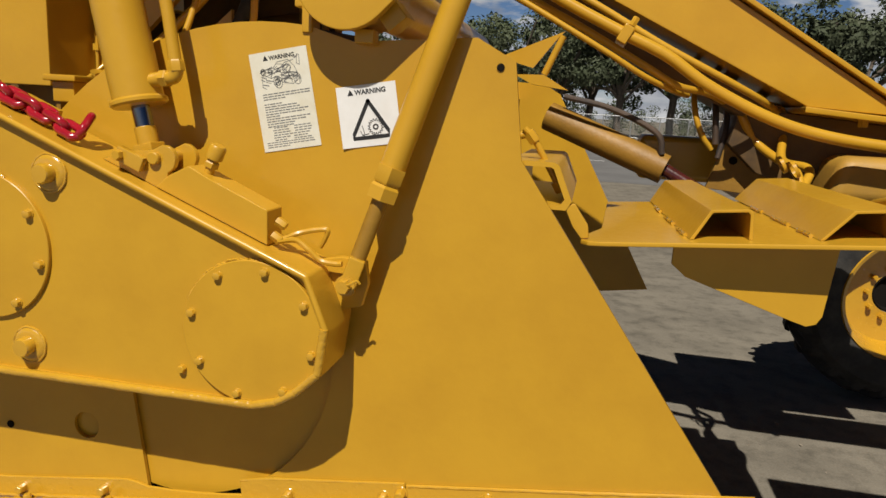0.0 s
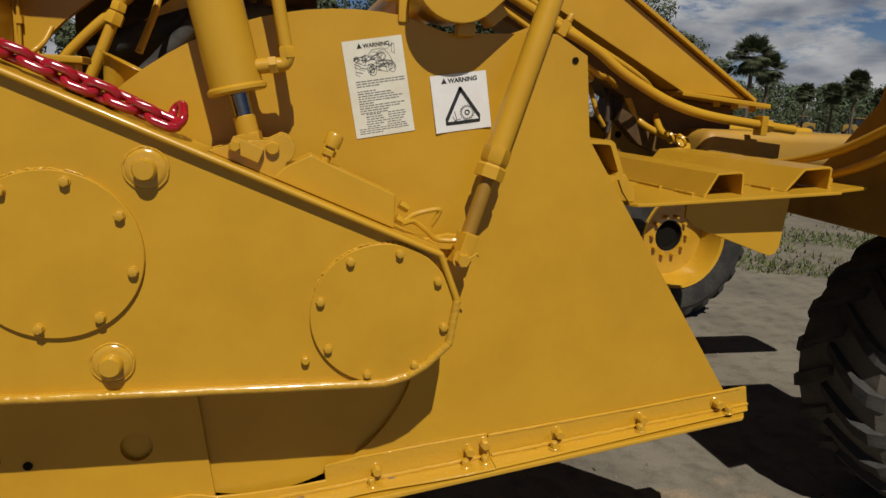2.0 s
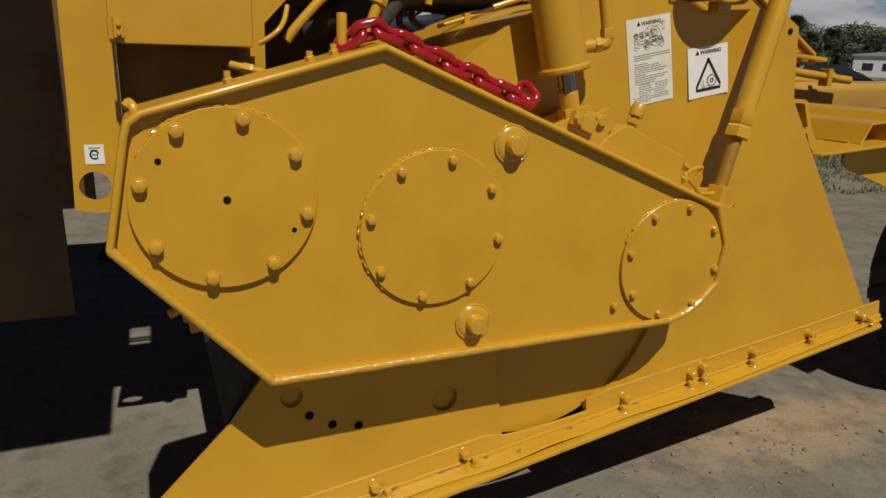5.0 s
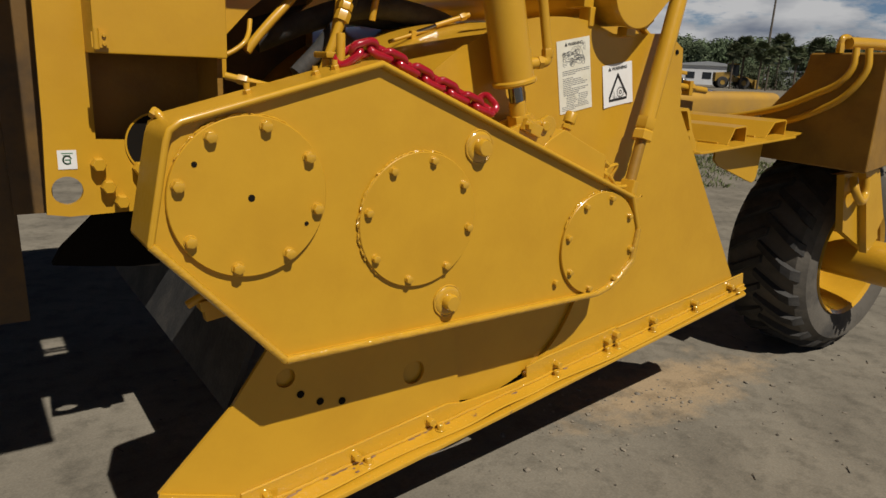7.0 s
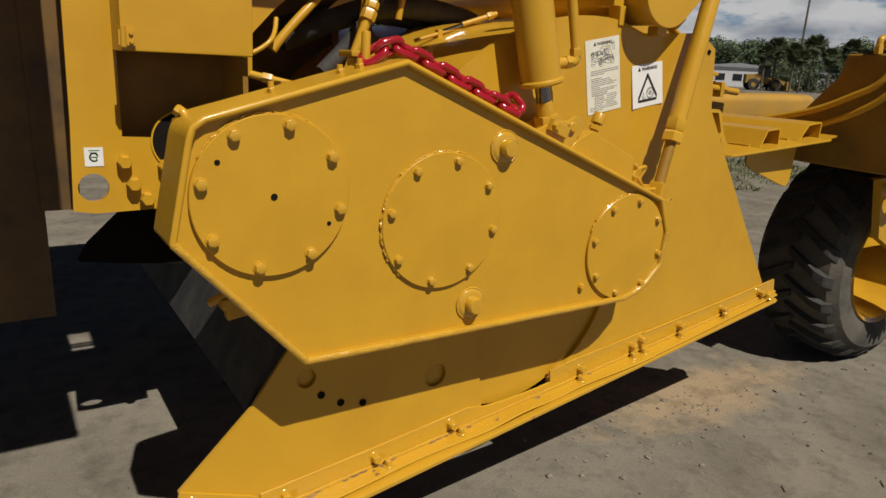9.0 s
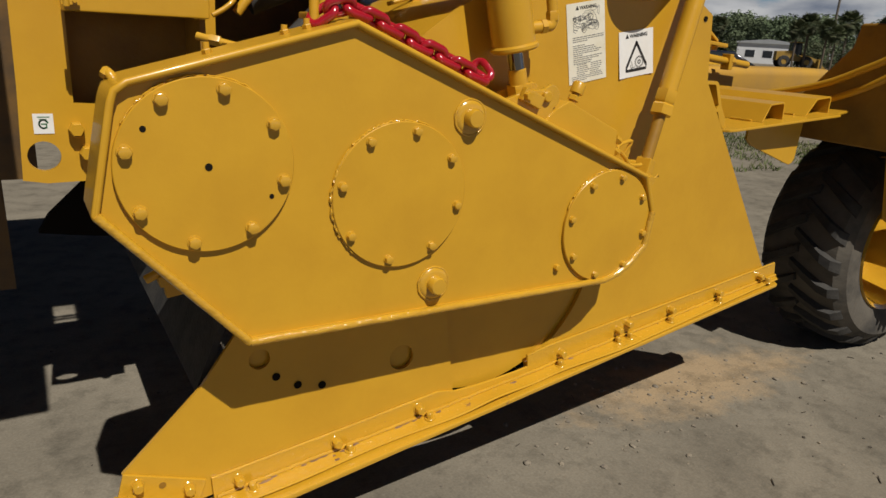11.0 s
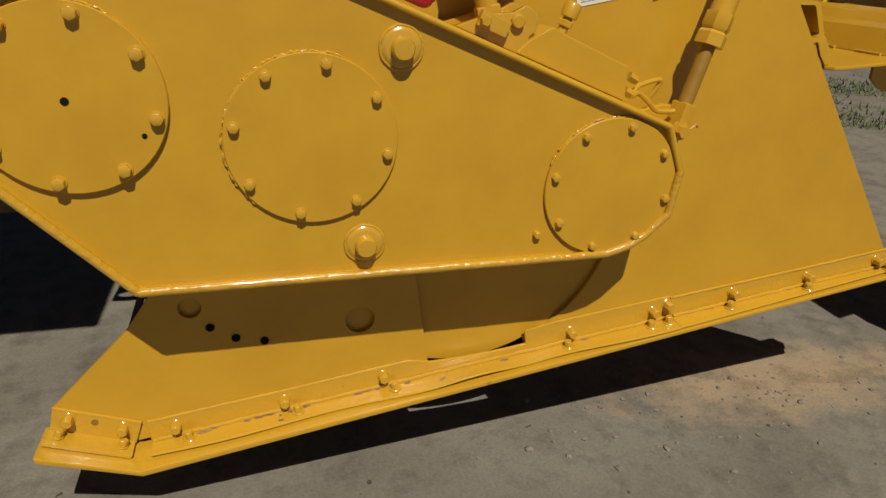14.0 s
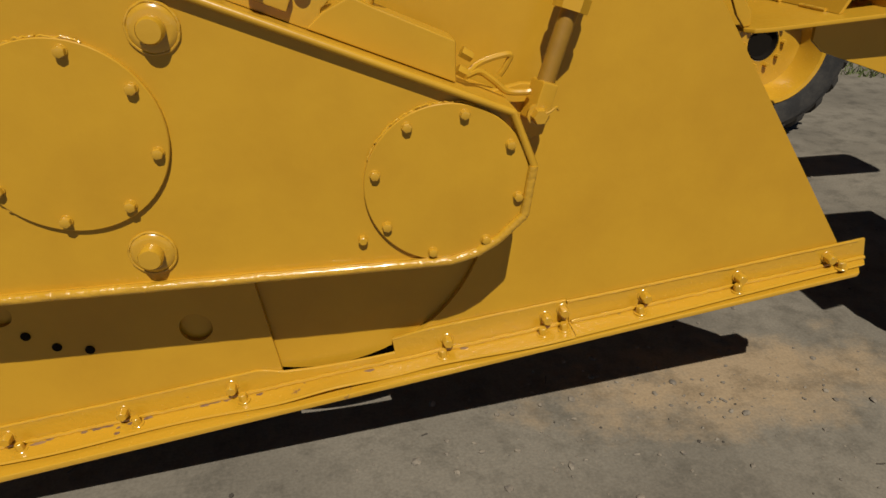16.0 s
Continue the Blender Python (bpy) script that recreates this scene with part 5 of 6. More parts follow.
for x, z in ((-1.36, 1.272), (-1.335, 1.196), (-1.296, 1.143), (-1.232, 1.254)):
    bm = bmesh.new()
    hexagon(bm, (x, 0.84, z), (x, 0.80, z), 0.023)
    part("bolt", bm, M_PAINT, rear)
# bulkhead brown holds both dirt and the cabinet's shade
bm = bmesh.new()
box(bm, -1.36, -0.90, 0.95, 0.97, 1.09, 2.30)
part("bulkhead", bm, M_WORN_SHADE, rear)
# added wall, coloured dark to stand in for the shaded opening
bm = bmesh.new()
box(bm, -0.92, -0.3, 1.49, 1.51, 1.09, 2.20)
part("bulkhead", bm, M_DEEP_SHADE, rear)
# stay is painted brown to read as its shaded side
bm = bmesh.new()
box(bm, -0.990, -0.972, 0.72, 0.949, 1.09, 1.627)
part("bulkhead_stay", bm, M_WORN_SHADE, rear)
# unseen far wall added to keep sky light from under the body
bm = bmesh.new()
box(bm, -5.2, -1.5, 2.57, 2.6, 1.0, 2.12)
part("side_panel", bm, M_DEEP_SHADE, rear)
# unseen end wall, added for the same darkening
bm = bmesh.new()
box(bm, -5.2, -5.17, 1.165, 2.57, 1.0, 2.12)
part("tail_panel", bm, M_DEEP_SHADE, rear)
bm = bmesh.new()
box(bm, -1.37, -0.968, 0.67, 0.94, 1.628, 2.6)
part("cabinet", bm, M_PAINT, rear, bevel=0.006)
bm = bmesh.new()
box(bm, -1.378, -1.33, 0.655, 0.67, 1.645, 1.69)
rod(bm, (-1.365, 0.656, 1.64), (-1.365, 0.656, 1.70), 0.009, 12)
for z in (1.655, 1.68):
    hexagon(bm, (-1.343, 0.655, z), (-1.343, 0.648, z), 0.006)
part("hinge", bm, M_PAINT, rear)
bm = bmesh.new()
prism(bm, [(-0.967, 1.56), (-0.895, 1.56), (-0.893, 1.709), (-0.807, 1.80), (-0.727, 1.866), (-0.40, 2.17), (-0.40, 2.197), (-0.967, 2.197)], 0.915, 0.945)
part("side_panel", bm, M_PAINT, rear)
bm = bmesh.new()
prism(bm, [(-0.575, 1.816), (-0.414, 1.87), (-0.414, 1.954)], 0.98, 1.0)
part("gusset", bm, M_PAINT, rear)
bm = bmesh.new()
rod(bm, (-0.945, 0.90, 2.19), (-0.945, 0.90, 1.60), 0.006, 8)
box(bm, -0.957, -0.933, 0.89, 0.914, 1.775, 1.80)
box(bm, -0.955, -0.93, 0.89, 0.914, 1.60, 1.63)
part("latch_rod", bm, M_PAINT, rear)
# upper frame has its shade in the paint colour
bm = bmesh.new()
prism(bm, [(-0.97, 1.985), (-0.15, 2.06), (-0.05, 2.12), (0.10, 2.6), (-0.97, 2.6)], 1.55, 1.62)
part("upper_frame", bm, M_DEEP_SHADE, rear)
# unseen overhead slab added to shade drum cover and torque tube
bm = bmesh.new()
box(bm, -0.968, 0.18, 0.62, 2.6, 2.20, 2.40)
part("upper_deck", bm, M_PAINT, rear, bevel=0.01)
# cross tube is coloured dark in place of shade
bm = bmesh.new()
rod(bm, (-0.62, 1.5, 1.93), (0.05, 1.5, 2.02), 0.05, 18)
part("cross_tube", bm, M_DEEP_SHADE, rear)
# risers carry the overhead shade in their darker yellow
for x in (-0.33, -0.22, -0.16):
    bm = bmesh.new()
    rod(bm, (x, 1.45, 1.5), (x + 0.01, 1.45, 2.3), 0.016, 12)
    part("riser_pipe", bm, M_DIMMED, rear)
sticker = thing("inspection_sticker", "small white sticker with a green mark on the mounting plate", "sticker", m=Matrix.Translation((-1.477, 0.8388, 1.258)) @ TO_CAM)
bm = bmesh.new()
sheet(bm, 0.056, 0.062, 0, 0.0008)
part("backing", bm, M_WHITE, sticker)
bm = bmesh.new()
flat_line(bm, ring2d(0.028, 0.03, 0.012, 0.013, 0, 14, 20, 300), 0.005, 0.001)
flat_line(bm, [(0.022, 0.03), (0.036, 0.03), (0.036, 0.018)], 0.004, 0.001)
bars(bm, [(0.012, 0.046, 0.050, 0.003), (0.016, 0.038, 0.044, 0.002)], 0.001)
part("green_mark", bm, M_GREENINK, sticker)

PIPE = "yellow painted pipe rising behind the gear case"
hose("hydraulic_pipe", [(-0.825, 0.894, 1.655), (-0.79, 0.895, 1.70), (-0.73, 0.90, 1.765), (-0.66, 0.91, 1.835), (-0.52, 0.95, 1.98), (-0.4, 1.0, 2.15)], 0.017, PIPE, group="rear pipes")
hp = hose("hydraulic_pipe", [(-0.665, 0.585, 1.60), (-0.64, 0.587, 1.66), (-0.585, 0.592, 1.795), (-0.55, 0.595, 1.90), (-0.50, 0.60, 2.1)], 0.017, PIPE, group="rear pipes")
bm = bmesh.new()
hexagon(bm, (-0.594, 0.591, 1.772), (-0.580, 0.592, 1.806), 0.027)
hexagon(bm, (-0.578, 0.592, 1.810), (-0.570, 0.593, 1.835), 0.024)
part("coupling", bm, M_PAINT, hp)
hose("hydraulic_pipe", [(-0.935, 0.78, 1.642), (-0.90, 0.78, 1.662), (-0.868, 0.785, 1.688), (-0.845, 0.81, 1.72), (-0.829, 0.838, 1.765)], 0.0085, "thin yellow painted pipe bent upwards", group="rear pipes")
hose("hydraulic_pipe", [(-0.55, 0.75, 1.70), (-0.50, 0.8, 1.85), (-0.47, 0.85, 2.0), (-0.4, 0.9, 2.2)], 0.012, PIPE, group="rear pipes")
hose("hydraulic_pipe", [(-0.30, 0.9, 1.80), (-0.28, 0.9, 1.95), (-0.3, 0.95, 2.2)], 0.014, PIPE, group="rear pipes")
for pts, r in (([(-0.75, 1.02, 1.70), (-0.5, 1.0, 1.80), (-0.25, 0.98, 1.86), (0.05, 1.0, 1.83), (0.25, 1.1, 1.80)], 0.050), ([(-0.72, 1.12, 1.74), (-0.45, 1.1, 1.82), (-0.15, 1.08, 1.82), (0.2, 1.1, 1.75)], 0.045), ([(-0.62, 0.92, 1.58), (-0.50, 0.93, 1.70), (-0.38, 0.95, 1.86), (-0.30, 1.0, 2.1)], 0.032)):
    hose("hydraulic_hose", pts, r, "thick dark hose above the drum cover", M_RUBBER, "dark hoses")
for x0, z0, x1, z1 in ((-0.36, 1.715, -0.03, 1.80), (-0.30, 1.70, 0.0, 1.775)):
    hose("hydraulic_pipe", [(x0, 0.66, z0), ((x0 + x1) / 2, 0.65, (z0 + z1) / 2 + 0.008), (x1, 0.64, z1)], 0.007, "thin yellow pipe lying over the drum cover", group="rear pipes")
gas = thing("gas_strut", "thin yellow strut with a bright rod above the drum cover", "strut")
bm = bmesh.new()
rod(bm, (-0.255, 0.657, 1.752), (-0.165, 0.64, 1.785), 0.007, 10)
part("rod", bm, M_CHROME, gas, "thin bright steel rod")
bm = bmesh.new()
rod(bm, (-0.165, 0.64, 1.785), (-0.02, 0.62, 1.835), 0.010, 12)
hexagon(bm, (-0.06, 0.626, 1.821), (-0.035, 0.622, 1.830), 0.016)
part("cylinder", bm, M_PAINT, gas)
bm = bmesh.new()
box(bm, -0.268, -0.245, 0.645, 0.67, 1.715, 1.762)
part("foot_lug", bm, M_PAINT, gas, bevel=0.004)
cone = thing("pipe_mount", "yellow flared pipe mount on the housing", "pipe mount")
bm = bmesh.new()
lathe(bm, [(0.085, 0.055), (0.068, 0.05), (0.039, -0.02), (0.033, -0.06), (0, -0.06)], 24, Matrix.Translation((-0.550, 0.45, 1.603)) @ Matrix.Rotation(radians(25), 4, "Y"))
part("mount_body", bm, M_PAINT, cone)
shelf = thing("pipe_bracket", "yellow flat bracket behind the chain", "bracket")
bm = bmesh.new()
box(bm, -0.75, -0.63, 0.38, 0.48, 1.645, 1.665)
box(bm, -0.73, -0.65, 0.40, 0.46, 1.58, 1.645)
part("bracket_body", bm, M_PAINT, shelf, bevel=0.005)
# crossmember and hanging flap are coloured black in place of shade
under = thing("rear_crossmember", "black crossmember under the rear body, shade put into its colour", "crossmember")
bm = bmesh.new()
box(bm, -1.22, -1.0, 1.0, 2.6, 1.0, 1.1)
prism(bm, [(-1.495, 0.86), (-1.46, 0.92), (-1.34, 1.035), (-1.12, 1.05), (-1.12, 0.81), (-1.37, 0.84)], 1.13, 1.18)
part("beam", bm, M_BLACK, under)
strip = thing("chamber_rear_wall", "dark bent steel wall closing the housing behind the rotor", "housing wall")
bm = bmesh.new()
prism(bm, [(-1.155, 0.590), (-1.135, 0.585), (-1.060, 0.78), (-0.985, 1.0), (-0.73, 1.25), (-0.75, 1.265), (-1.008, 1.01), (-1.082, 0.78)], 0.23, 2.6)
# steel sheet takes the black rubber material for a darker tone
part("wall_sheet", bm, M_RUBBER, strip, smooth=False)
bm = bmesh.new()
box(bm, -1.06, -1.03, 0.23, 2.6, 0.95, 1.0)
part("clamp_bar", bm, M_STEEL, strip)

# ---- stones and sand on the near ground ----
M_STONE = mat("pale_stone", (0.24, 0.205, 0.155), 0.9, second=(0.09, 0.08, 0.07), scale=30, amount=0.8, bump=0.3)
rs = random.Random(11)


def pebble(bm, x, y, r):
    p = bmesh.ops.create_icosphere(bm, subdivisions=1, radius=r)["verts"]
    sx, sy, sz, a = rs.uniform(0.7, 1.4), rs.uniform(0.7, 1.2), rs.uniform(0.4, 0.8), rs.uniform(0, 6.28)
    for v in p:
        q = Vector((v.co.x * sx, v.co.y * sy, v.co.z * sz)) * rs.uniform(0.8, 1.15)
        v.co = Vector((x + q.x * math.cos(a) - q.y * math.sin(a), y + q.x * math.sin(a) + q.y * math.cos(a), q.z + r * 0.25))


bm = bmesh.new()
for k in range(520):
    if k < 260:
        x, y = rs.gauss(1.0, 0.45), rs.gauss(0.28, 0.22)
    else:
        x, y = rs.uniform(-2.2, 4.5), rs.uniform(-1.2, 2.5)
    pebble(bm, x, y, min(0.018, 0.0024 + rs.expovariate(1 / 0.0031)))
whole("gravel", bm, M_STONE, "small pale stones scattered over the dirt", "gravel", kind="stuff")

M_CLOD = mat("dark_clod", (0.05, 0.043, 0.035), 0.95, second=(0.09, 0.075, 0.055), scale=30, amount=0.7, bump=0.3)
bm = bmesh.new()
for k in range(130):
    x, y = rs.uniform(-1.6, 3.2), rs.uniform(-0.9, 1.4)
    if k % 4:
        pebble(bm, x, y, min(0.014, 0.003 + rs.expovariate(1 / 0.0024)))
    else:
        a, l = rs.uniform(0, 6.28), rs.uniform(0.02, 0.06)
        rod(bm, (x, y, 0.003), (x + l * math.cos(a), y + l * math.sin(a), 0.006), 0.0024, 5)
whole("clods", bm, M_CLOD, "dark clods and bits of twig on the dirt", "debris", kind="stuff")

# ---- street, grass, yard ----
M_ASPHALT = mat("worn_grey_asphalt", (0.145, 0.142, 0.137), 0.9, second=(0.10, 0.098, 0.095), scale=0.6, amount=0.7, bump=0.3, bump_scale=40)
M_LINE = mat("white_road_paint", (0.62, 0.62, 0.60), 0.7, second=(0.42, 0.42, 0.40), scale=3, amount=0.5)
bm = bmesh.new()
box(bm, -200, 60, 17.0, 58.0, -0.2, 0.012)
whole("road", bm, M_ASPHALT, "worn grey asphalt street beyond the yard", "road", kind="structure", smooth=False)
for k in range(26):
    ln = thing("lane_line", "white painted lane line on the asphalt street", "road marking", "lane lines", m=Matrix.Translation((-70 + k * 5.0, 25.9 + (k % 2) * 7.4, 0)))
    bm = bmesh.new()
    box(bm, -1.6, 1.6, -0.07, 0.07, 0.0125, 0.016)
    part("paint", bm, M_LINE, ln)
M_GRASS = mat("dry_green_grass", (0.070, 0.100, 0.026), 0.85, second=(0.13, 0.13, 0.048), scale=0.9, amount=0.8, bump=0)
rg = random.Random(3)
verts, faces = [], []
for k in range(60000):
    x, y = rg.uniform(3.6, 20), rg.uniform(3.9, 15.5)
    q = noise.noise(Vector((x * 0.55, y * 0.55, 3.1))) + 0.5 * noise.noise(Vector((x * 1.7, y * 1.7, 1.0)))
    if y < 4.2 + 0.04 * x + 0.7 * noise.noise(Vector((x * 0.8, 0, 0))) or q < -0.10 + rg.uniform(-0.25, 0.25) or y > 9.5 + 0.15 * x:
        continue
    h, a, w = rg.uniform(0.03, 0.085), rg.uniform(0, 6.28), rg.uniform(0.007, 0.017)
    dx, dy = w * math.cos(a), w * math.sin(a)
    lx, ly = rg.uniform(-0.05, 0.05), rg.uniform(-0.05, 0.05)
    i = len(verts)
    verts += [(x - dx, y - dy, 0), (x + dx, y + dy, 0), (x + lx, y + ly, h)]
    faces.append((i, i + 1, i + 2))
me = bpy.data.meshes.new("grass")
me.from_pydata(verts, [], faces)
me.materials.append(M_GRASS)
tagged(new("grass", me), "patchy green and dry grass along the yard edge", "grass", kind="stuff")

# ---- trees ----
M_BARK = mat("grey_bark", (0.12, 0.095, 0.07), 0.9, second=(0.06, 0.05, 0.04), scale=6, amount=0.8, bump=0.6, bump_scale=14)
M_LEAF = mat("oak_leaf", (0.052, 0.070, 0.029), 0.75, second=(0.080, 0.092, 0.046), scale=0.5, amount=0.8, bump=0, vary=0.25)
M_PALM = mat("palm_leaf", (0.056, 0.078, 0.030), 0.7, second=(0.095, 0.085, 0.042), scale=1.2, amount=0.6, bump=0, vary=0.2)
M_FAR = mat("far_leaf", (0.055, 0.082, 0.038), 0.9, second=(0.090, 0.115, 0.062), scale=0.15, amount=0.9, bump=0, vary=0.2)


def leaf_mesh(name, clumps, per, leaf, rnd_, material):
    verts, faces = [], []
    for c, r in clumps:
        for _ in range(per):
            d = Vector((rnd_.gauss(0, 1), rnd_.gauss(0, 1), rnd_.gauss(0, 1))).normalized()
            p = Vector(c) + Vector((d.x * r, d.y * r, d.z * r * 0.75)) * rnd_.uniform(0.55, 1.08)
            n = (d + Vector((rnd_.uniform(-0.9, 0.9), rnd_.uniform(-0.9, 0.9), rnd_.uniform(-0.2, 0.9)))).normalized()
            t = n.orthogonal().normalized()
            t = (Matrix.Rotation(rnd_.uniform(0, 6.28), 3, n) @ t)
            b = n.cross(t)
            l = leaf * rnd_.uniform(0.6, 1.4)
            i = len(verts)
            verts += [p - t * l, p + b * l * 0.45, p + t * l, p - b * l * 0.45]
            faces.append((i, i + 1, i + 2, i + 3))
    me = bpy.data.meshes.new(name)
    me.from_pydata([tuple(v) for v in verts], [], faces)
    me.materials.append(material)
    return me


def oak(seed, h, label, leaf=0.15, per=150, n=52):
    r = random.Random(seed)
    t = thing("oak_tree", label, "tree", "oak trees")
    bm = bmesh.new()
    tube(bm, [(0, 0, -0.1), (0.1, 0, h * 0.14), (0.0, 0.1, h * 0.28), (0.15, 0.1, h * 0.42)], h * 0.028, 9, 4)
    clumps = []
    for k in range(9):
        a = k * 2.4 + r.uniform(-0.3, 0.3)
        e = Vector((math.cos(a) * h * r.uniform(0.18, 0.40), math.sin(a) * h * r.uniform(0.18, 0.40), h * r.uniform(0.45, 0.85)))
        tube(bm, [(0.05, 0.05, h * r.uniform(0.2, 0.38)), e * 0.5 + Vector((0, 0, h * 0.14)), e], h * 0.011, 6, 4)
        clumps.append((e, h * r.uniform(0.10, 0.17)))
    part("trunk", bm, M_BARK, t)
    for k in range(n):
        c = r.choice(clumps[:9])[0]
        p = c + Vector((r.gauss(0, 1), r.gauss(0, 1), r.gauss(0, 0.7))) * h * 0.10
        clumps.append((p, h * r.uniform(0.045, 0.115)))
    ob = new("crown", leaf_mesh("crown", clumps, per, leaf * h / 9, r, M_LEAF))
    ob.parent = t
    return t


def palm(seed, h, label):
    r = random.Random(seed)
    t = thing("palm_tree", label, "palm tree", "palm trees")
    bm = bmesh.new()
    tube(bm, [(0, 0, -0.1), (0.05, 0, h * 0.4), (0.0, 0.08, h * 0.82)], 0.17, 9, 5)
    part("trunk", bm, M_BARK, t)
    verts, faces = [], []
    top = Vector((0, 0.08, h * 0.84))
    for k in range(170):
        a, el = r.uniform(0, 6.28), r.uniform(-1.25, 1.3)
        d = Vector((math.cos(a) * math.cos(el), math.sin(a) * math.cos(el), math.sin(el)))
        stem = top + d * r.uniform(0.7, 1.25)
        side = d.cross(Vector((0, 0, 1))).normalized()
        up = side.cross(d)
        size = r.uniform(0.55, 0.9)
        for j in range(13):
            b = (j - 6) / 6 * 1.9
            tip = stem + (d * math.cos(b) + side * math.sin(b)) * size + Vector((0, 0, -0.25 * size * abs(math.sin(b)) - 0.1))
            w = (d * math.cos(b + 0.13) + side * math.sin(b + 0.13)) * size * 0.55
            w2 = (d * math.cos(b - 0.13) + side * math.sin(b - 0.13)) * size * 0.55
            i = len(verts)
            verts += [tuple(stem), tuple(stem + w), tuple(tip), tuple(stem + w2)]
            faces.append((i, i + 1, i + 2, i + 3))
    me = bpy.data.meshes.new("crown")
    me.from_pydata(verts, [], faces)
    me.materials.append(M_PALM)
    ob = new("crown", me)
    ob.parent = t
    return t


def at(az, d, scale=1.0, turn=0.0):
    return Matrix.Translation((d * math.sin(radians(az)), d * math.cos(radians(az)), 0)) @ Matrix.Rotation(turn, 4, "Z") @ Matrix.Scale(scale, 4)


def place(proto, spots):
    """Moves the first to its spot and copies it to the others."""
    made = []
    for k, (az, d, sc) in enumerate(spots):
        m = at(az, d, sc, k * 2.3)
        if k:
            made.append(copy_thing(proto, m))
    proto.matrix_basis = at(spots[0][0], spots[0][1], spots[0][2], 0)


place(oak(1, 9.5, "tall green live oak with a broad uneven crown"), [(27.5, 62, 1.2), (19.5, 66, 1.5), (13.5, 70, 1.35), (-2.0, 66, 1.25), (7.0, 68, 1.3)])
place(oak(2, 9.5, "tall green live oak with a broad uneven crown"), [(24.0, 72, 1.15), (31.8, 74, 1.04), (16.0, 68, 1.3), (-6.0, 72, 1.3), (3.0, 64, 1.2), (10.5, 66, 1.15)])
place(oak(7, 8.5, "green oak with open branches behind the street"), [(33.6, 80, 0.85), (-10.0, 70, 1.4), (0.5, 74, 1.5), (16.0, 80, 1.4), (12.0, 82, 1.5), (-14, 66, 1.3)])
place(palm(4, 7.6, "sabal palm with a round shaggy crown"), [(36.9, 74, 1.2), (43.8, 92, 0.97), (49.0, 96, 0.94), (57.6, 112, 0.95), (60.0, 118, 1.05), (62.4, 120, 1.0), (45.5, 98, 0.75), (51.5, 104, 0.8), (38.0, 84, 1.1), (64.5, 116, 1.0), (58.8, 110, 0.85), (42.4, 95, 0.8), (56.9, 108, 0.8), (59.4, 106, 0.72), (61.2, 112, 0.8), (63.4, 110, 0.8), (46.8, 96, 0.62), (47.8, 99, 0.66), (50.2, 98, 0.7), (40.6, 98, 0.8)])
rt = random.Random(21)
clumps = []
for k in range(470):
    az = rt.uniform(28, 82)
    d = rt.uniform(150, 185)
    hh = (8.4 + 2.0 * noise.noise(Vector((az * 0.5, 0, 0))) + rt.uniform(-0.8, 0.8)) * d / 150
    for z in (0.12, 0.34, 0.58, 0.84):
        clumps.append(((d * math.sin(radians(az + rt.uniform(-0.3, 0.3))), d * math.cos(radians(az)), hh * z), hh * 0.20))
woods = new("woods", leaf_mesh("woods", clumps, 75, 0.36, rt, M_FAR))
tagged(woods, "distant line of mixed green woods beyond the yard", "woods", kind="stuff")
clumps = []
for k in range(150):
    az, d = rt.uniform(-22, 34), rt.uniform(74, 100)
    hh = rt.uniform(2.5, 6.0)
    for z in (0.2, 0.55, 0.9):
        clumps.append(((d * math.sin(radians(az)), d * math.cos(radians(az)), hh * z), hh * 0.26))
for k in range(150):
    az = rt.choice((rt.uniform(34.5, 52.8), rt.uniform(57.0, 68.0)))
    d, hh = rt.uniform(112, 128), rt.uniform(2.0, 4.4)
    for z in (0.2, 0.55, 0.9):
        clumps.append(((d * math.sin(radians(az)), d * math.cos(radians(az)), hh * z), hh * 0.28))
hedge = new("undergrowth", leaf_mesh("undergrowth", clumps, 80, 0.15, rt, M_LEAF))
tagged(hedge, "dense green undergrowth below the street trees", "undergrowth", kind="stuff")

# ---- poles, fence, building ----
M_POLE = mat("weathered_wood", (0.13, 0.11, 0.09), 0.9, second=(0.07, 0.06, 0.05), scale=4, amount=0.7)
M_GALV = mat("galvanised_steel", (0.35, 0.36, 0.36), 0.5, metal=0.5, second=(0.25, 0.25, 0.25))
M_WALL = mat("white_metal_wall", (0.66, 0.68, 0.70), 0.6, second=(0.52, 0.54, 0.56), scale=0.4, amount=0.5)
M_ROOF = mat("grey_metal_roof", (0.33, 0.35, 0.37), 0.5, second=(0.25, 0.26, 0.27), scale=0.5)
M_GLASS = mat("dark_window_glass", (0.02, 0.025, 0.03), 0.08, bump=0)
M_MACH = mat("faded_yellow_paint", (0.32, 0.195, 0.035), 0.5, second=(0.21, 0.13, 0.03), scale=1.5)
M_BLUE = mat("dark_blue_car_paint", (0.012, 0.022, 0.075), 0.2, second=(0.02, 0.03, 0.08), bump=0)
M_ORANGE = mat("orange_paint", (0.60, 0.13, 0.02), 0.4, second=(0.45, 0.1, 0.02))
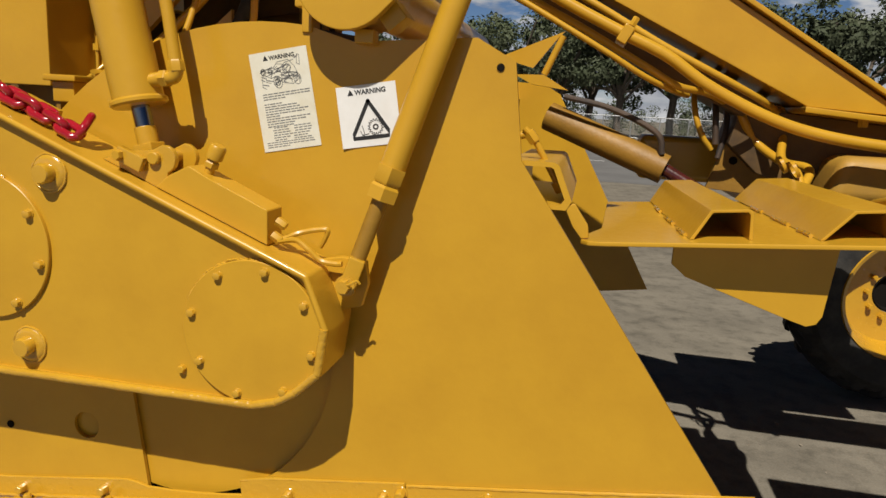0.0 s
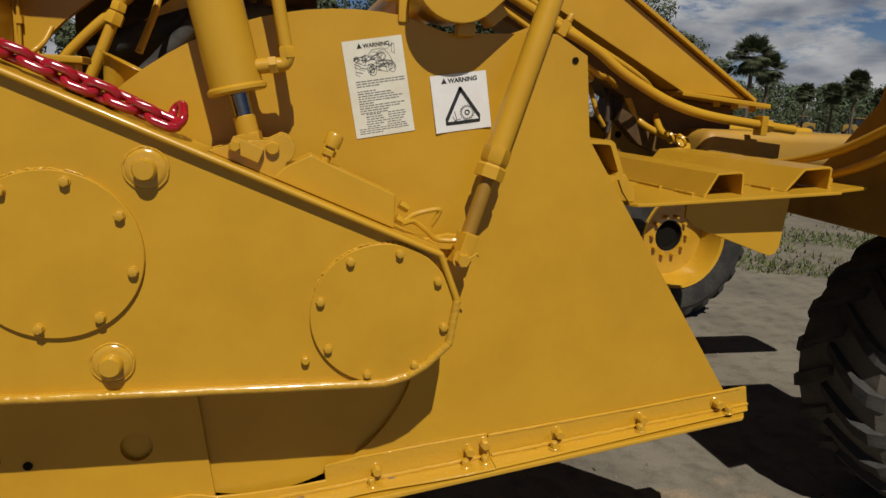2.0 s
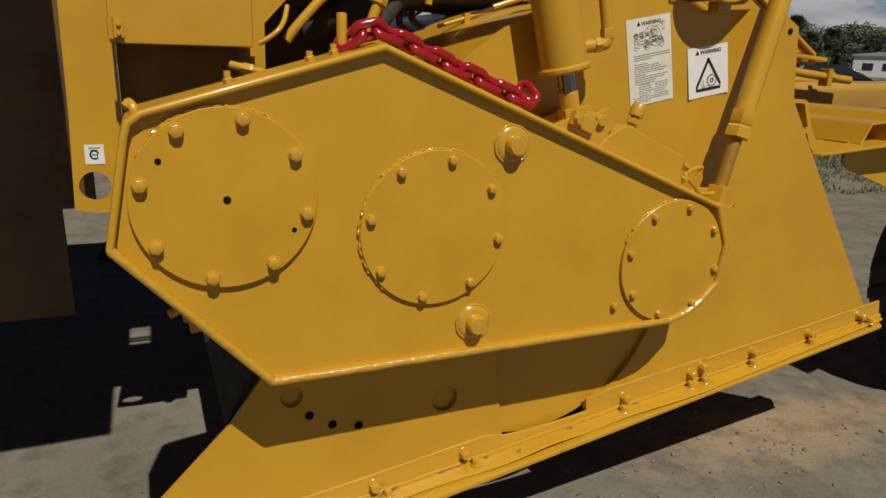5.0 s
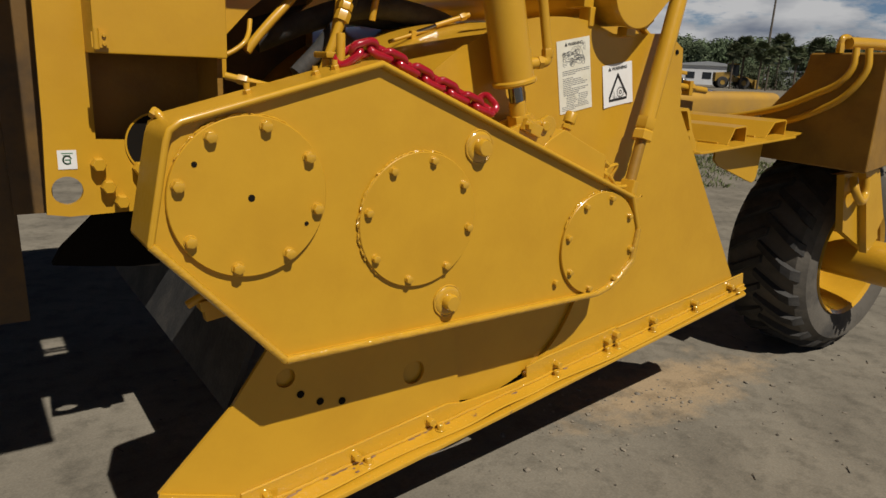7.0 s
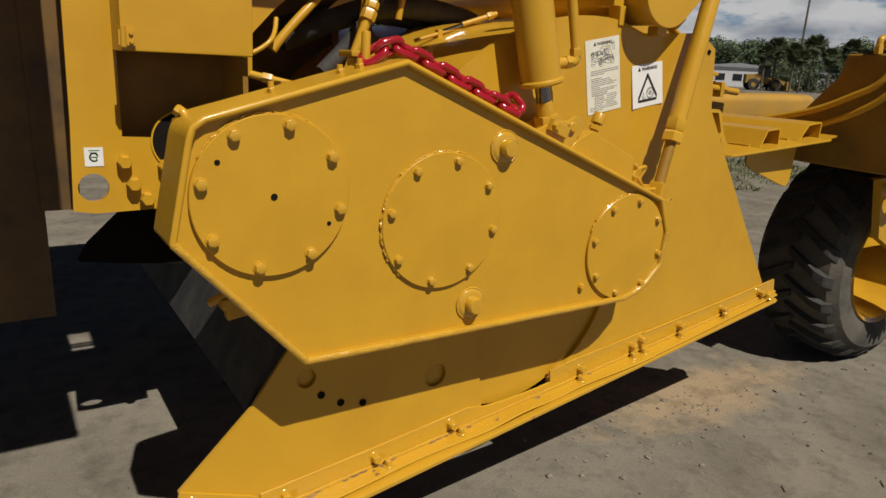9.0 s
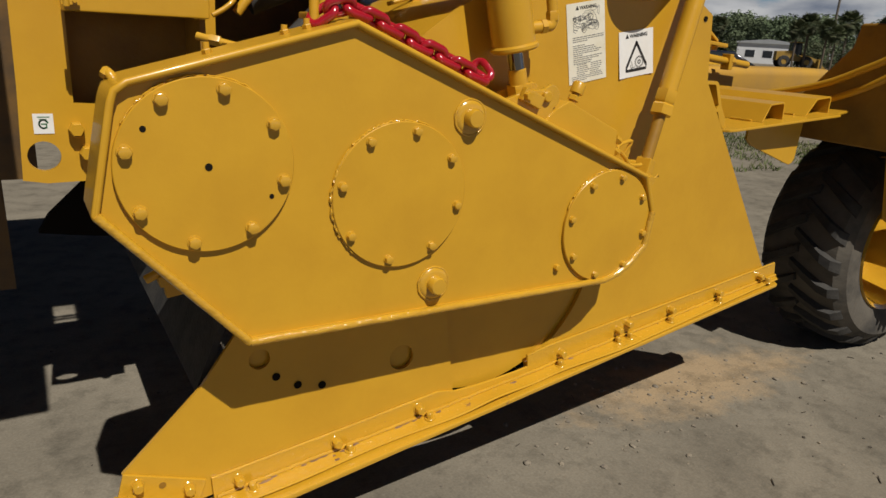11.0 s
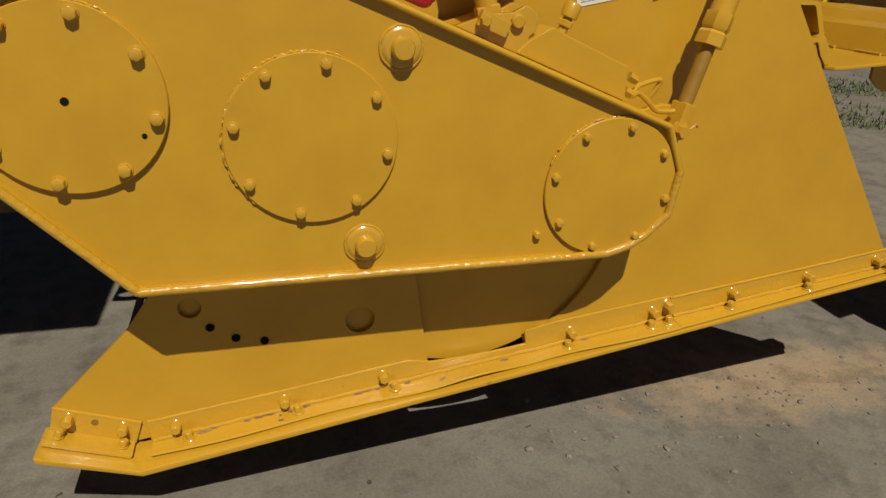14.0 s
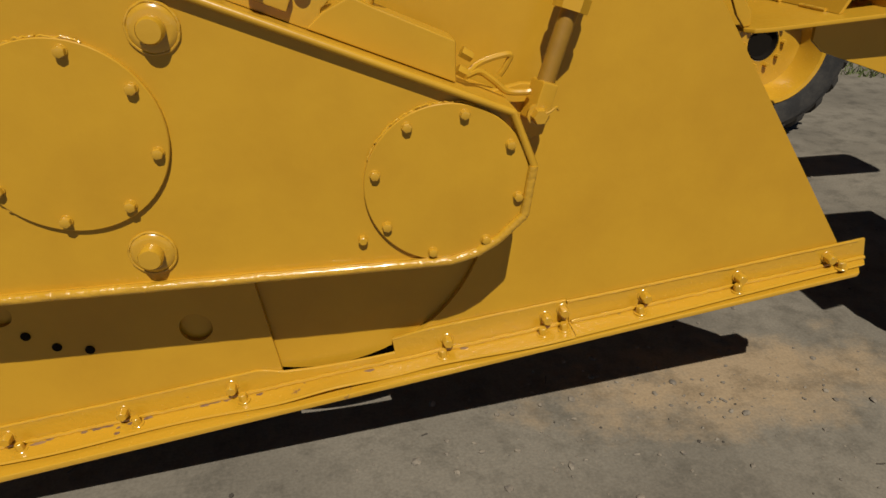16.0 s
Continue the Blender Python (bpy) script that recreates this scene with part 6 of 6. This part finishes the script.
for az, d, h in ((23.2, 70, 21.0), (59.1, 122, 17.5)):
    p = thing("utility_pole", "tall weathered wooden utility pole", "utility pole", "utility poles", m=at(az, d))
    bm = bmesh.new()
    rod(bm, (0, 0, -0.2), (0.15, 0, h), 0.20, 12, 0.13)
    part("post", bm, M_POLE, p)
    bm = bmesh.new()
    box(bm, -1.2, 1.2, -0.06, 0.06, h - 1.0, h - 0.85)
    part("cross_arm", bm, M_POLE, p)
    bm = bmesh.new()
    rod(bm, (0.26, 0, h * 0.36), (0.26, 0, h * 0.43), 0.16, 12)
    part("transformer", bm, M_GALV, p)
fence = thing("chain_link_fence", "galvanised chain-link fence along the street", "fence", m=Matrix.Translation((0, 62, 0)))
post0 = None
for k in range(34):
    m_ = Matrix.Translation((-34 + k * 2.4, 0, 0))
    if post0:
        share(post0, m_)
    else:
        bm = bmesh.new()
        rod(bm, (0, 0, -0.1), (0, 0, 1.9), 0.045, 8)
        post0 = part("fence_post", bm, M_GALV, fence, m=m_)
for z in (0.08, 1.88):
    bm = bmesh.new()
    rod(bm, (-34, 0, z), (46, 0, z), 0.035, 8)
    part("rail", bm, M_GALV, fence)
bm = bmesh.new()
for k in range(-150, 200):
    for sgn in (1, -1):
        x = k * 0.22
        if abs(x) < 40:
            a, b = (x, 0.02 * sgn, 0.1), (x + sgn * 1.75, 0.02 * sgn, 1.86)
            rod(bm, a, b, 0.008, 3)
ms = part("wire_mesh", bm, M_GALV, fence)
tagged(ms, kind="stuff")
shed = thing("metal_building", "long low white metal building with a grey roof", "building", m=at(55.4, 142, 1, radians(-55.4)))
bm = bmesh.new()
box(bm, -6, 4.5, 0, 10, 0, 3.5)
part("wall", bm, M_WALL, shed)
bm = bmesh.new()
prism(bm, [(-6.3, 3.5), (4.8, 3.5), (4.8, 3.75), (-0.7, 4.3), (-6.3, 3.75)], -0.3, 10.3)
part("roof", bm, M_ROOF, shed)
for x in (-4.5, -1.5, 1.8):
    bm = bmesh.new()
    box(bm, x, x + 1.6, -0.05, -0.01, 1.1, 2.3)
    part("window", bm, M_GLASS, shed)
shed2 = thing("metal_building", "small white metal building beyond the palms", "building", m=at(61.3, 150, 1, radians(-60)))
bm = bmesh.new()
box(bm, -3.5, 3.5, 0, 6, 0, 3.0)
part("wall", bm, M_WALL, shed2)
bm = bmesh.new()
box(bm, -3.8, 3.8, -0.3, 6.3, 3.0, 3.3)
part("roof", bm, M_ROOF, shed2)


def loader(m, label):
    t = thing("wheel_loader", label, "wheel loader", "parked loaders", m=m)
    bm = bmesh.new()
    prism(bm, [(-2.6, 0.9), (-2.6, 2.1), (-0.6, 2.25), (0.2, 1.5), (1.2, 1.4), (1.2, 0.9)], -0.7, 0.7)
    part("body", bm, M_MACH, t, bevel=0.05)
    bm = bmesh.new()
    prism(bm, [(-0.75, 1.9), (-0.75, 3.3), (0.5, 3.3), (0.65, 1.7)], -0.65, 0.65)
    part("cab", bm, M_GLASS, t, "dark glazed cab")
    bm = bmesh.new()
    box(bm, -0.9, 0.65, -0.8, 0.8, 3.3, 3.42)
    part("cab_roof", bm, M_MACH, t, bevel=0.03)
    for y in (-0.55, 0.55):
        bm = bmesh.new()
        prism(bm, [(0.4, 1.8), (0.6, 2.0), (2.6, 1.3), (3.0, 0.6), (2.75, 0.5), (2.3, 1.05)], y - 0.09, y + 0.09)
        part("lift_arm", bm, M_MACH, t)
    bm = bmesh.new()
    prism(bm, [(2.8, 0.1), (2.75, 1.25), (3.2, 1.3), (3.3, 0.5), (3.9, 0.12)], -1.3, 1.3)
    part("bucket", bm, M_MACH, t)
    for x in (-1.6, 1.3):
        for y in (-0.95, 0.95):
            bm = bmesh.new()
            lathe(bm, [(0.35, -0.26), (0.72, -0.26), (0.8, -0.16), (0.8, 0.16), (0.72, 0.26), (0.35, 0.26)], 24, Matrix.Translation((x, y, 0.8)) @ TO_CAM)
            wh = part("wheel", bm, M_RUBBER, t)
            bm = bmesh.new()
            lathe(bm, [(0, -0.2), (0.36, -0.2), (0.36, 0.2), (0, 0.2)], 20, Matrix.Translation((x, y, 0.8)) @ TO_CAM)
            part("rim", bm, M_MACH, wh)
    return t


LB = "faded yellow wheel loader parked in the far yard"
loader(at(57.0, 113, 1.05, radians(-40)), LB)
loader(at(44.2, 104, 0.72, radians(-30)), LB)
loader(at(40.5, 110, 0.7, radians(150)), LB)
loader(at(46.8, 108, 0.72, radians(-60)), LB)


def parked_car(m, material, label, tall=1.5):
    t = thing("parked_car", label, "car", "parked cars", m=m)
    bm = bmesh.new()
    prism(bm, [(-2.2, 0.35), (-2.25, 0.8), (-1.9, 0.95), (1.2, 0.95), (2.1, 0.82), (2.2, 0.35)], -0.88, 0.88)
    part("body", bm, material, t, bevel=0.08)
    bm = bmesh.new()
    prism(bm, [(-1.9, 0.95), (-1.5, tall), (0.1, tall), (1.1, 0.95)], -0.78, 0.78)
    part("cabin", bm, M_GLASS, t, "dark glazed cabin", bevel=0.06)
    bm = bmesh.new()
    box(bm, -1.5, 0.1, -0.76, 0.76, tall, tall + 0.03)
    part("roof", bm, material, t)
    for x in (-1.4, 1.35):
        for y in (-0.82, 0.82):
            bm = bmesh.new()
            lathe(bm, [(0, -0.1), (0.33, -0.1), (0.33, 0.1), (0, 0.1)], 20, Matrix.Translation((x, y, 0.33)) @ TO_CAM)
            part("wheel", bm, M_RUBBER, t)
    return t


parked_car(at(53.0, 36, 1.1, radians(-44)), M_BLUE, "dark blue car parked beyond the yard")
parked_car(at(34.6, 84, 1, 0.3), M_ORANGE, "small orange vehicle parked in the far yard", 1.3)
parked_car(at(35.8, 88, 1, 0.1), M_WALL, "white pickup parked in the far yard", 1.7)
parked_car(at(33.4, 92, 1, 0.5), M_WALL, "white van parked in the far yard", 1.9)
parked_car(at(38.4, 96, 1, 0.2), M_WALL, "white pickup parked in the far yard", 1.6)
